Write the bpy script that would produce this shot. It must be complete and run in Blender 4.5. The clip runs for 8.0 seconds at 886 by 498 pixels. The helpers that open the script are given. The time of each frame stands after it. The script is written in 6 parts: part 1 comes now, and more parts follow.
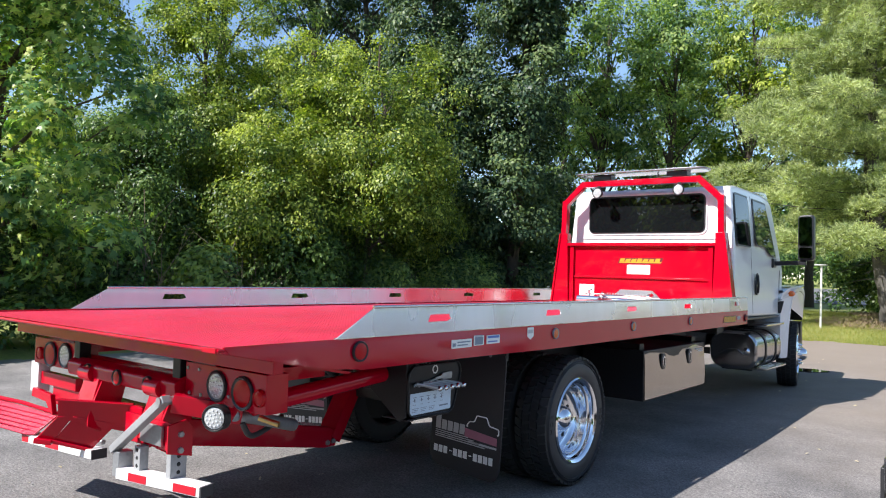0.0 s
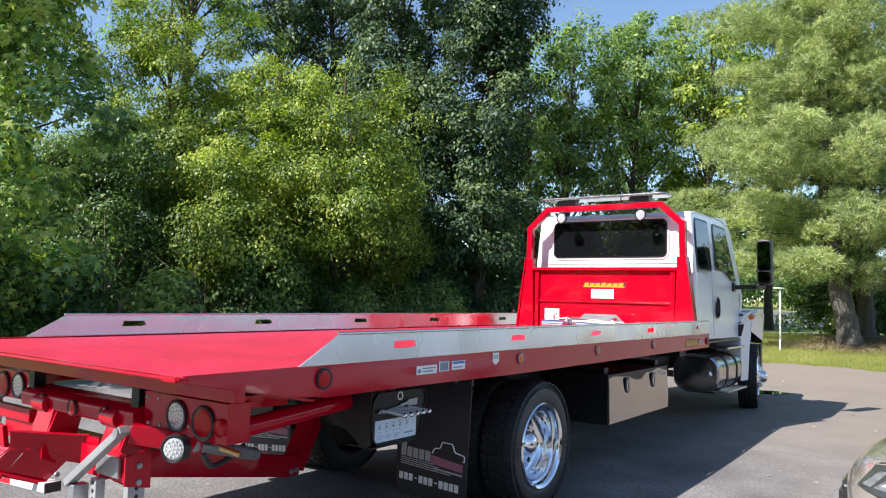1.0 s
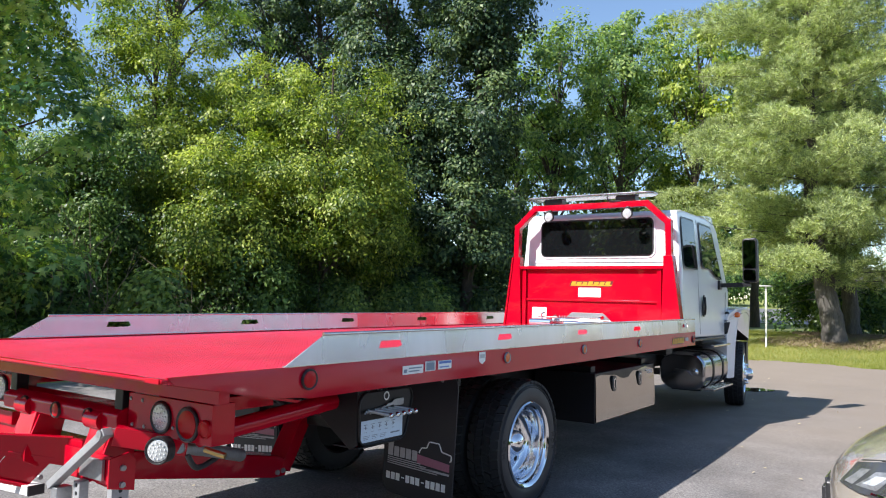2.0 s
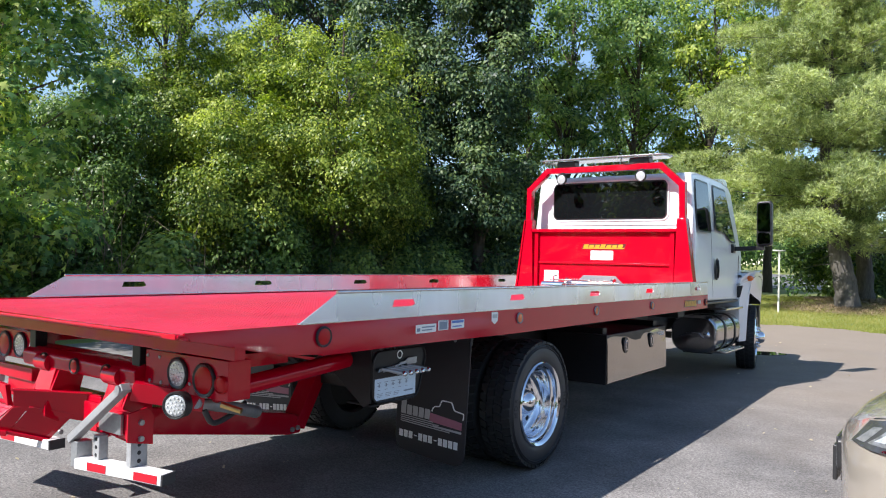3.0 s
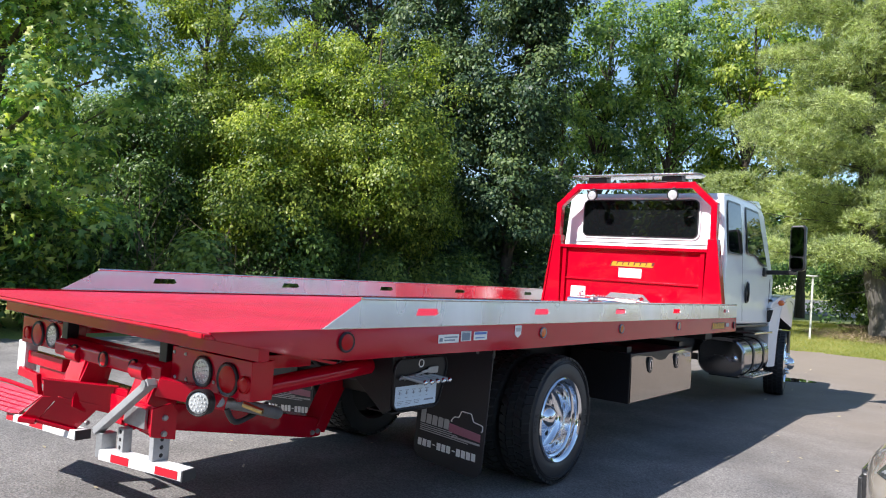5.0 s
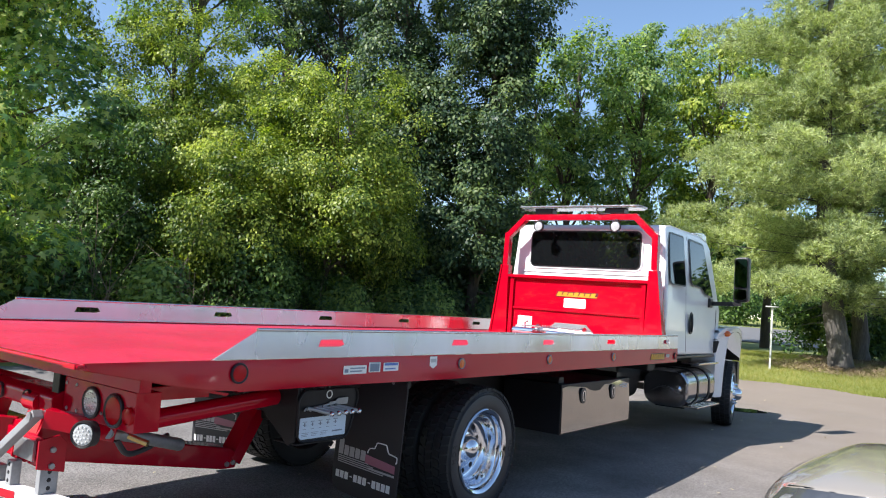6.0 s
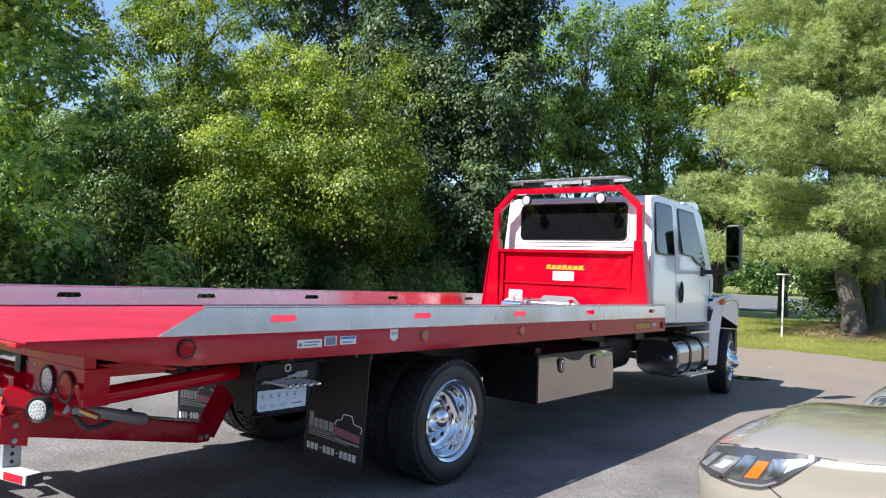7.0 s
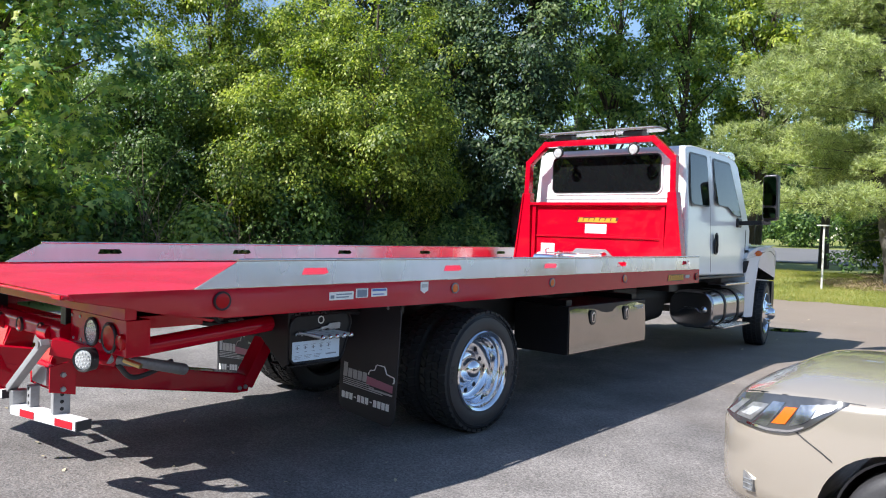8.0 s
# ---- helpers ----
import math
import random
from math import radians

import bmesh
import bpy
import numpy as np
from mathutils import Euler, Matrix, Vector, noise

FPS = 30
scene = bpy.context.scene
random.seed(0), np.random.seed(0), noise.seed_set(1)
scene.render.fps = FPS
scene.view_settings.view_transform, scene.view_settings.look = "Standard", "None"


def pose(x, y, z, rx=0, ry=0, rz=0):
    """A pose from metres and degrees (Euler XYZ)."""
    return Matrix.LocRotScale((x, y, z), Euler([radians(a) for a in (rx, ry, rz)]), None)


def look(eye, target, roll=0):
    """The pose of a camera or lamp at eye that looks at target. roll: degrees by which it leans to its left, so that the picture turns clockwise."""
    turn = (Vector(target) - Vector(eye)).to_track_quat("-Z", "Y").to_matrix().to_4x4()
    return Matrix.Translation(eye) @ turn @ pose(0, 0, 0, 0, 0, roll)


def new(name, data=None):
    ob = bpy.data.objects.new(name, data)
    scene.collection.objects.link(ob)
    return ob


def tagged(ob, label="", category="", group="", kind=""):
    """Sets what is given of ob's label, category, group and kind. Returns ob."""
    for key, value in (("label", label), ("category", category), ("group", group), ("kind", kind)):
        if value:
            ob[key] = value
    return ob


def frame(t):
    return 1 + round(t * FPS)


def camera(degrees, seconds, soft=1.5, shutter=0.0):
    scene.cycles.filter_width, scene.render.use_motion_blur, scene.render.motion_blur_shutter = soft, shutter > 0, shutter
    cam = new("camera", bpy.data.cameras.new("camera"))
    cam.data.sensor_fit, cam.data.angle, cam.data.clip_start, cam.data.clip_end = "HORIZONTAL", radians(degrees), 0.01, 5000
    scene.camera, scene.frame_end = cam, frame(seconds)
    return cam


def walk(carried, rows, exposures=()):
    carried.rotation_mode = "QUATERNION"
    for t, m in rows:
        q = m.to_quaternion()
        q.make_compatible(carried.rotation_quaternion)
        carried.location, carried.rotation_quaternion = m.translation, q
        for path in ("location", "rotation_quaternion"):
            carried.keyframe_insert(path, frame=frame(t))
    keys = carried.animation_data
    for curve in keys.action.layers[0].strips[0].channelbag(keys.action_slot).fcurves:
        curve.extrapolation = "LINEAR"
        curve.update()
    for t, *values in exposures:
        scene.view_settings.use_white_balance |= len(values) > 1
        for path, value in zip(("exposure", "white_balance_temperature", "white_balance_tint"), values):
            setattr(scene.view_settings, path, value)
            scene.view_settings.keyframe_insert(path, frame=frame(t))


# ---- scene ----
cam = camera(62.2, 8.0, soft=1.1)
PATH = [
    (0, (3.847, -5.044, 1.539), (2.61, -3.475, 1.603), 1.8),
    (0.5, (3.856, -5.047, 1.548), (2.656, -3.45, 1.643), 1.8),
    (1, (3.856, -5.044, 1.549), (2.692, -3.423, 1.681), 1.6),
    (1.5, (3.87, -5.037, 1.568), (2.729, -3.401, 1.714), 1.4),
    (3, (3.856, -5.033, 1.522), (2.692, -3.407, 1.556), 1.5),
    (3.5, (3.839, -5.035, 1.523), (2.632, -3.441, 1.511), 1.9),
    (4, (3.826, -5.045, 1.52), (2.584, -3.478, 1.503), 2.5),
    (4.5, (3.824, -5.05, 1.525), (2.574, -3.488, 1.533), 3.4),
    (5.8, (4.152, -4.915, 1.562), (2.965, -3.31, 1.691), 4.4),
    (6, (4.242, -4.815, 1.58), (3.057, -3.21, 1.716), 4.4),
    (6.5, (4.451, -4.684, 1.576), (3.253, -3.088, 1.694), 3.6),
    (7, (4.676, -4.624, 1.573), (3.44, -3.053, 1.648), 2.7),
    (7.5, (4.745, -4.624, 1.556), (3.47, -3.084, 1.567), 2.1),
    (8, (4.727, -4.626, 1.547), (3.422, -3.111, 1.5), 2.0),
]
walk(cam, [(t, look(e, g, r)) for t, e, g, r in PATH])

# ---- world, sun, exposure ----
scene.view_settings.exposure = 0.94
SUN_TO = Vector((-0.44, -1.0, 1.0)).normalized()
world = bpy.data.worlds.new("sky")
scene.world = world
world.use_nodes = True
wn = world.node_tree
sky = wn.nodes.new("ShaderNodeTexSky")
sky.sky_type = "NISHITA"
sky.sun_disc = False
sky.sun_elevation = math.asin(SUN_TO.z)
sky.sun_rotation = math.atan2(SUN_TO.x, SUN_TO.y) % (2 * math.pi)
sky.air_density, sky.dust_density, sky.ozone_density = 1.0, 0.15, 2.6
wn.links.new(sky.outputs[0], wn.nodes["Background"].inputs[0])
wn.nodes["Background"].inputs[1].default_value = 0.108
sun_data = bpy.data.lights.new("sun", "SUN")
sun_data.energy, sun_data.angle, sun_data.color = 5.0, radians(0.53), (1.0, 0.96, 0.935)
sun = new("sun", sun_data)
sun.matrix_world = look(SUN_TO * 50, (0, 0, 0))


# ---- materials ----
def mat(name, col, rough=0.5, metal=0.0, var=0.15, scale=3.0, fine=60.0, bump=0.05, coat=0.0, stretch=(1, 1, 1), rvar=0.1, tint=None):
    """Paint, metal or stone with broad and fine unevenness in colour, gloss and relief."""
    m = bpy.data.materials.new(name)
    m.use_nodes = True
    nt = m.node_tree
    b = nt.nodes["Principled BSDF"]
    tc = nt.nodes.new("ShaderNodeTexCoord")
    mp = nt.nodes.new("ShaderNodeMapping")
    mp.inputs["Scale"].default_value = stretch
    nt.links.new(tc.outputs["Object"], mp.inputs[0])
    n1 = nt.nodes.new("ShaderNodeTexNoise")
    n1.inputs["Scale"].default_value, n1.inputs["Detail"].default_value = scale, 5
    n2 = nt.nodes.new("ShaderNodeTexNoise")
    n2.inputs["Scale"].default_value, n2.inputs["Detail"].default_value = fine, 3
    for n in (n1, n2):
        nt.links.new(mp.outputs[0], n.inputs["Vector"])
    add = nt.nodes.new("ShaderNodeMath")
    add.operation = "ADD"
    nt.links.new(n1.outputs["Fac"], add.inputs[0])
    nt.links.new(n2.outputs["Fac"], add.inputs[1])
    half = nt.nodes.new("ShaderNodeMapRange")
    half.inputs["From Min"].default_value, half.inputs["From Max"].default_value = 0.7, 1.3
    nt.links.new(add.outputs[0], half.inputs["Value"])
    mix = nt.nodes.new("ShaderNodeMix")
    mix.data_type = "RGBA"
    lo = [c * (1 - var) for c in col]
    hi = [min(1, c * (1 + var)) for c in (tint or col)]
    mix.inputs[6].default_value, mix.inputs[7].default_value = (*lo, 1), (*hi, 1)
    nt.links.new(half.outputs[0], mix.inputs[0])
    nt.links.new(mix.outputs[2], b.inputs["Base Color"])
    rr = nt.nodes.new("ShaderNodeMapRange")
    rr.inputs["To Min"].default_value, rr.inputs["To Max"].default_value = max(0.01, rough - rvar * rough), min(1, rough + rvar)
    nt.links.new(half.outputs[0], rr.inputs["Value"])
    nt.links.new(rr.outputs[0], b.inputs["Roughness"])
    b.inputs["Metallic"].default_value = metal
    b.inputs["Coat Weight"].default_value = coat
    b.inputs["Coat Roughness"].default_value = 0.04
    if bump:
        bp = nt.nodes.new("ShaderNodeBump")
        bp.inputs["Strength"].default_value, bp.inputs["Distance"].default_value = bump, 0.004
        nt.links.new(n2.outputs["Fac"], bp.inputs["Height"])
        nt.links.new(bp.outputs[0], b.inputs["Normal"])
    return m


def leaf_mat(name, dark, mid, light, through_light=0.35, rough=0.45):
    m = bpy.data.materials.new(name)
    m.use_nodes = True
    nt = m.node_tree
    b = nt.nodes["Principled BSDF"]
    geo = nt.nodes.new("ShaderNodeNewGeometry")
    tc = nt.nodes.new("ShaderNodeTexCoord")
    n1 = nt.nodes.new("ShaderNodeTexNoise")
    n1.inputs["Scale"].default_value = 0.7
    nt.links.new(tc.outputs["Object"], n1.inputs["Vector"])
    add = nt.nodes.new("ShaderNodeMath")
    add.operation = "MULTIPLY_ADD"
    add.inputs[1].default_value = 0.8
    nt.links.new(geo.outputs["Random Per Island"], add.inputs[0])
    sub = nt.nodes.new("ShaderNodeMath")
    sub.operation = "MULTIPLY_ADD"
    sub.inputs[1].default_value, sub.inputs[2].default_value = 1.4, -0.56
    nt.links.new(n1.outputs["Fac"], sub.inputs[0])
    nt.links.new(sub.outputs[0], add.inputs[2])
    ramp = nt.nodes.new("ShaderNodeValToRGB")
    dark, mid, light = [(c[0] * 1.09, c[1], c[2] * 1.1) for c in (dark, mid, light)]
    e = ramp.color_ramp.elements
    e[0].position, e[0].color = 0.1, (*dark, 1)
    e[1].position, e[1].color = 0.95, (*light, 1)
    e.new(0.5).color = (*mid, 1)
    nt.links.new(add.outputs[0], ramp.inputs[0])
    nt.links.new(ramp.outputs[0], b.inputs["Base Color"])
    b.inputs["Roughness"].default_value = rough
    b.inputs["Specular IOR Level"].default_value = 0.28
    tr = nt.nodes.new("ShaderNodeBsdfTranslucent")
    warm = nt.nodes.new("ShaderNodeMix")
    warm.data_type, warm.blend_type = "RGBA", "MULTIPLY"
    warm.inputs[0].default_value = 1.0
    warm.inputs[7].default_value = (1.3, 1.42, 0.42, 1)
    nt.links.new(ramp.outputs[0], warm.inputs[6])
    nt.links.new(warm.outputs[2], tr.inputs[0])
    mx = nt.nodes.new("ShaderNodeMixShader")
    mx.inputs[0].default_value = through_light
    nt.links.new(b.outputs[0], mx.inputs[1])
    nt.links.new(tr.outputs[0], mx.inputs[2])
    nt.links.new(mx.outputs[0], nt.nodes["Material Output"].inputs[0])
    return m


RED = mat("red_paint", (0.415, 0.0010, 0.015), 0.10, var=0.06, bump=0.5, fine=2.6, coat=0.0, rvar=0.04)
RED.node_tree.nodes["Principled BSDF"].inputs["Specular IOR Level"].default_value = 0.38
RED.node_tree.nodes["Bump"].inputs["Distance"].default_value = 0.03
RED_GLOSS = mat("clear_coated_red_paint", (0.43, 0.0012, 0.018), 0.09, var=0.06, bump=0.3, fine=2.6, coat=0.2, rvar=0.04)
RED_GLOSS.node_tree.nodes["Principled BSDF"].inputs["Coat IOR"].default_value = 1.5
RED_FLOOR = mat("red_deck_paint", (0.58, 0.019, 0.058), 0.40, var=0.16, scale=1.6, fine=25, bump=0.0, rvar=0.15)
WHITE = mat("white_paint", (0.80, 0.81, 0.82), 0.2, var=0.02, bump=0.0, coat=0.6, rvar=0.03)
STEEL = mat("brushed_steel", (0.69, 0.635, 0.615), 0.20, 1.0, var=0.05, scale=1.2, fine=2.4, bump=0.55, stretch=(1, 1, 0.2), rvar=0.08)
STEEL.node_tree.nodes["Bump"].inputs["Distance"].default_value = 0.02


def brushed_along(m, amount, turn):
    """Brush lines along a part's length, which smear its reflections across them."""
    nt = m.node_tree
    b = nt.nodes["Principled BSDF"]
    tg = nt.nodes.new("ShaderNodeTangent")
    tg.direction_type, tg.axis = "RADIAL", "Z"
    b.inputs["Anisotropic"].default_value, b.inputs["Anisotropic Rotation"].default_value = amount, turn
    nt.links.new(tg.outputs[0], b.inputs["Tangent"])
    return m


RAIL_STEEL = brushed_along(mat("rail_steel", (0.66, 0.62, 0.635), 0.23, 1.0, var=0.16, scale=2.2, fine=2.4, bump=0.35, stretch=(1, 1, 0.3), rvar=0.15), 0.8, 0.25)
RAIL_STEEL.node_tree.nodes["Bump"].inputs["Distance"].default_value = 0.015
POLISHED = mat("polished_steel", (0.38, 0.36, 0.345), 0.07, 1.0, var=0.05, scale=2.5, fine=3.5, bump=0.3, rvar=0.04)
CHROME = mat("chrome", (0.82, 0.82, 0.84), 0.08, 1.0, var=0.03, bump=0.01, rvar=0.03)
RIM = mat("polished_aluminium", (0.80, 0.81, 0.84), 0.07, 1.0, var=0.05, bump=0.0, rvar=0.05)
TANK = mat("tank_aluminium", (0.40, 0.40, 0.42), 0.13, 1.0, var=0.08, scale=4, fine=10, bump=0.05, rvar=0.06)
GALV = mat("galvanised_steel", (0.36, 0.37, 0.38), 0.42, 0.7, var=0.15, scale=9, fine=50, bump=0.05)
LEG_GREY = mat("grey_white_paint", (0.27, 0.275, 0.28), 0.35, var=0.12, scale=8, bump=0.05)
GREY = mat("grey_paint", (0.22, 0.22, 0.23), 0.4, var=0.15, bump=0.05)
BLACK = mat("black_paint", (0.012, 0.012, 0.014), 0.35, var=0.3, bump=0.03, rvar=0.15)
BLACK.node_tree.nodes["Principled BSDF"].inputs["Specular IOR Level"].default_value = 0.3
# tread darker than RUBBER, whose lighter tone imitates light caught by the sidewalls
TREAD = mat("tread_rubber", (0.016, 0.016, 0.017), 0.65, var=0.25, scale=6, fine=120, bump=0.15)
RUBBER = mat("black_rubber", (0.034, 0.034, 0.037), 0.5, var=0.25, scale=6, fine=120, bump=0.15)
FLAP = mat("flap_rubber", (0.012, 0.012, 0.017), 0.5, var=0.2, scale=4, fine=200, bump=0.05)
GREASE = mat("chassis_black", (0.018, 0.017, 0.016), 0.55, var=0.4, scale=7, fine=40, bump=0.2)
GLASS = mat("tinted_glass", (0.006, 0.007, 0.008), 0.015, var=0.1, bump=0.0, rvar=0.0)
GLASS.node_tree.nodes["Principled BSDF"].inputs["Specular IOR Level"].default_value = 0.6
LENS_RED = mat("red_lens", (0.42, 0.003, 0.008), 0.15, var=0.1, fine=150, bump=0.2, coat=0.0)
LENS_RED.node_tree.nodes["Principled BSDF"].inputs["Specular IOR Level"].default_value = 0.25
LENS_SMOKE = mat("smoked_lens", (0.20, 0.205, 0.21), 0.12, 0.2, var=0.5, scale=9, fine=30, bump=0.1, coat=0.6)
LENS_AMBER = mat("amber_lens", (0.68, 0.13, 0.012), 0.2, var=0.1, fine=150, bump=0.1, coat=0.1)
LENS_CLEAR = mat("clear_lens", (0.50, 0.52, 0.52), 0.12, 0.3, var=0.25, scale=30, fine=140, bump=0.5, coat=1.0)
LED = mat("led_chip", (0.62, 0.64, 0.66), 0.25, var=0.1, bump=0.0)
TAPE_WHITE = mat("white_tape", (0.68, 0.68, 0.68), 0.4, var=0.04, bump=0.02)
RAMP = mat("ramp_paint", (0.45, 0.002, 0.03), 0.30, var=0.1, fine=45, bump=0.6)
TAPE_RED = mat("red_tape", (0.46, 0.006, 0.02), 0.4, var=0.06, bump=0.02)
PAPER = mat("label_white", (0.80, 0.80, 0.78), 0.4, var=0.05, bump=0.0)
PAPER_BLUE = mat("label_pale_blue", (0.55, 0.66, 0.76), 0.4, var=0.06, bump=0.0)
INK = mat("ink_grey", (0.18, 0.22, 0.28), 0.5, var=0.1, bump=0.0)
INK_BLUE = mat("ink_blue", (0.08, 0.16, 0.45), 0.5, var=0.1, bump=0.0)
YELLOW = mat("decal_yellow", (0.62, 0.31, 0.02), 0.35, var=0.06, bump=0.0)
MARK_DARK = mat("decal_dark_red", (0.10, 0.006, 0.01), 0.4, var=0.1, bump=0.0)
DECAL_GREY = mat("decal_grey", (0.45, 0.45, 0.45), 0.5, var=0.1, bump=0.0)
DECAL_PINK = mat("decal_pink", (0.38, 0.13, 0.19), 0.5, var=0.1, bump=0.0)
PLASTIC = mat("black_plastic", (0.02, 0.02, 0.022), 0.3, var=0.2, bump=0.02)
BRASS = mat("brass", (0.60, 0.42, 0.16), 0.3, 1.0, var=0.1)
WIN_MIRROR = mat("mirror_glass", (0.75, 0.78, 0.8), 0.02, 1.0, var=0.01, bump=0.0, rvar=0.0)
ASPHALT = mat("asphalt", (0.142, 0.135, 0.132), 0.85, var=0.2, scale=0.6, fine=60, bump=1.0, tint=(0.208, 0.194, 0.184))


def aggregate(m):
    """Stones of many greys pressed into the asphalt, with silt dried on it in wide patches."""
    nt = m.node_tree
    b = nt.nodes["Principled BSDF"]
    old = b.inputs["Base Color"].links[0].from_socket
    tc = nt.nodes.new("ShaderNodeTexCoord")
    vo = nt.nodes.new("ShaderNodeTexVoronoi")
    vo.inputs["Scale"].default_value = 95.0
    nt.links.new(tc.outputs["Object"], vo.inputs["Vector"])
    sep = nt.nodes.new("ShaderNodeSeparateColor")
    nt.links.new(vo.outputs["Color"], sep.inputs[0])
    rng_ = nt.nodes.new("ShaderNodeMapRange")
    rng_.inputs["To Min"].default_value, rng_.inputs["To Max"].default_value = 0.62, 1.34
    nt.links.new(sep.outputs[0], rng_.inputs["Value"])
    worn = nt.nodes.new("ShaderNodeTexNoise")
    worn.inputs["Scale"].default_value, worn.inputs["Detail"].default_value, worn.inputs["Distortion"].default_value = 1.6, 8, 0.15
    nt.links.new(tc.outputs["Object"], worn.inputs["Vector"])
    wr = nt.nodes.new("ShaderNodeMapRange")
    wr.inputs["From Min"].default_value, wr.inputs["From Max"].default_value = 0.32, 0.68
    wr.inputs["To Min"].default_value, wr.inputs["To Max"].default_value = 0.74, 1.2
    nt.links.new(worn.outputs["Fac"], wr.inputs["Value"])
    tone = nt.nodes.new("ShaderNodeMath")
    tone.operation = "MULTIPLY"
    nt.links.new(rng_.outputs[0], tone.inputs[0])
    nt.links.new(wr.outputs[0], tone.inputs[1])
    mul = nt.nodes.new("ShaderNodeMix")
    mul.data_type, mul.blend_type = "RGBA", "MULTIPLY"
    mul.inputs[0].default_value = 1.0
    nt.links.new(old, mul.inputs[6])
    nt.links.new(tone.outputs[0], mul.inputs[7])
    silt = nt.nodes.new("ShaderNodeTexNoise")
    silt.inputs["Scale"].default_value, silt.inputs["Detail"].default_value = 0.22, 6
    nt.links.new(tc.outputs["Object"], silt.inputs["Vector"])
    sepv = nt.nodes.new("ShaderNodeSeparateXYZ")
    nt.links.new(tc.outputs["Object"], sepv.inputs[0])
    far = nt.nodes.new("ShaderNodeMapRange")
    far.inputs["From Min"].default_value, far.inputs["From Max"].default_value = 3.0, 13.0
    far.inputs["To Min"].default_value, far.inputs["To Max"].default_value = -0.25, 0.35
    diag = nt.nodes.new("ShaderNodeMath")
    diag.operation = "MULTIPLY_ADD"
    diag.inputs[1].default_value = 1.8
    nt.links.new(sepv.outputs[0], diag.inputs[0])
    nt.links.new(sepv.outputs[1], diag.inputs[2])
    nt.links.new(diag.outputs[0], far.inputs["Value"])
    add = nt.nodes.new("ShaderNodeMath")
    nt.links.new(silt.outputs["Fac"], add.inputs[0])
    nt.links.new(far.outputs[0], add.inputs[1])
    cut = nt.nodes.new("ShaderNodeMapRange")
    cut.inputs["From Min"].default_value, cut.inputs["From Max"].default_value = 0.35, 0.8
    cut.inputs["To Max"].default_value = 0.85
    nt.links.new(add.outputs[0], cut.inputs["Value"])
    mx = nt.nodes.new("ShaderNodeMix")
    mx.data_type = "RGBA"
    mx.inputs[7].default_value = (0.235, 0.19, 0.15, 1)
    nt.links.new(cut.outputs[0], mx.inputs[0])
    nt.links.new(mul.outputs[2], mx.inputs[6])
    nt.links.new(mx.outputs[2], b.inputs["Base Color"])


aggregate(ASPHALT)
ROAD = mat("road_asphalt", (0.137, 0.137, 0.137), 0.9, var=0.12, scale=0.5, fine=40, bump=0.3)
GRASS = mat("grass_soil", (0.15, 0.20, 0.04), 0.9, var=0.3, scale=0.6, fine=18, bump=0.9, tint=(0.25, 0.26, 0.075))
MULCH = mat("pine_straw", (0.27, 0.20, 0.12), 0.9, var=0.35, scale=5, fine=60, bump=0.8)
BARK = mat("bark", (0.075, 0.058, 0.045), 0.9, var=0.5, scale=5, fine=22, bump=1.0, stretch=(2, 2, 0.35))
PINE_BARK = mat("pine_bark", (0.088, 0.08, 0.07), 0.9, var=0.5, scale=5, fine=18, bump=1.0, stretch=(2, 2, 0.4))
TWIG = mat("twig", (0.22, 0.165, 0.12), 0.85, var=0.3, bump=0.2)
LEAF_GUM = leaf_mat("gum_leaf", (0.05, 0.13, 0.055), (0.16, 0.31, 0.11), (0.56, 0.66, 0.19), 0.46, 0.33)
# paler copy of the gum leaf, sunlight mixed into its colour
LEAF_GUM_LIT = leaf_mat("sunlit_gum_leaf", (0.14, 0.27, 0.07), (0.30, 0.43, 0.11), (0.60, 0.68, 0.24), 0.42, 0.34)
LEAF_YEL = leaf_mat("light_leaf", (0.04, 0.092, 0.018), (0.14, 0.22, 0.033), (0.43, 0.52, 0.095), 0.42, 0.42)
LEAF_DARK = leaf_mat("dark_leaf", (0.02, 0.055, 0.018), (0.065, 0.135, 0.036), (0.20, 0.32, 0.075), 0.38, 0.4)
LEAF_IVY = leaf_mat("ivy_leaf", (0.015, 0.042, 0.022), (0.042, 0.09, 0.04), (0.15, 0.225, 0.075), 0.28, 0.45)
LEAF_FAR = leaf_mat("tall_leaf", (0.05, 0.115, 0.05), (0.15, 0.265, 0.092), (0.36, 0.48, 0.14), 0.46, 0.45)
NEEDLE = leaf_mat("pine_needle", (0.12, 0.175, 0.08), (0.28, 0.365, 0.155), (0.52, 0.61, 0.27), 0.38, 0.5)
BLADE = leaf_mat("grass_blade", (0.13, 0.17, 0.03), (0.23, 0.28, 0.05), (0.40, 0.37, 0.13), 0.4, 0.6)
CAR_PAINT = mat("champagne_paint", (0.44, 0.395, 0.335), 0.22, 0.45, var=0.03, fine=300, bump=0.0, coat=1.0, rvar=0.03)
CAR_SILVER = mat("silver_paint", (0.55, 0.57, 0.60), 0.3, 0.6, var=0.03, fine=300, bump=0.0, coat=1.0, rvar=0.03)
LAMP_DARK = mat("lamp_housing", (0.075, 0.077, 0.082), 0.06, 0.4, var=0.15, scale=14, fine=30, bump=0.1, coat=1.0)
LAMP_SILVER = mat("lamp_silver", (0.30, 0.31, 0.33), 0.16, 0.9, var=0.25, scale=16, fine=45, bump=0.25, coat=1.0)
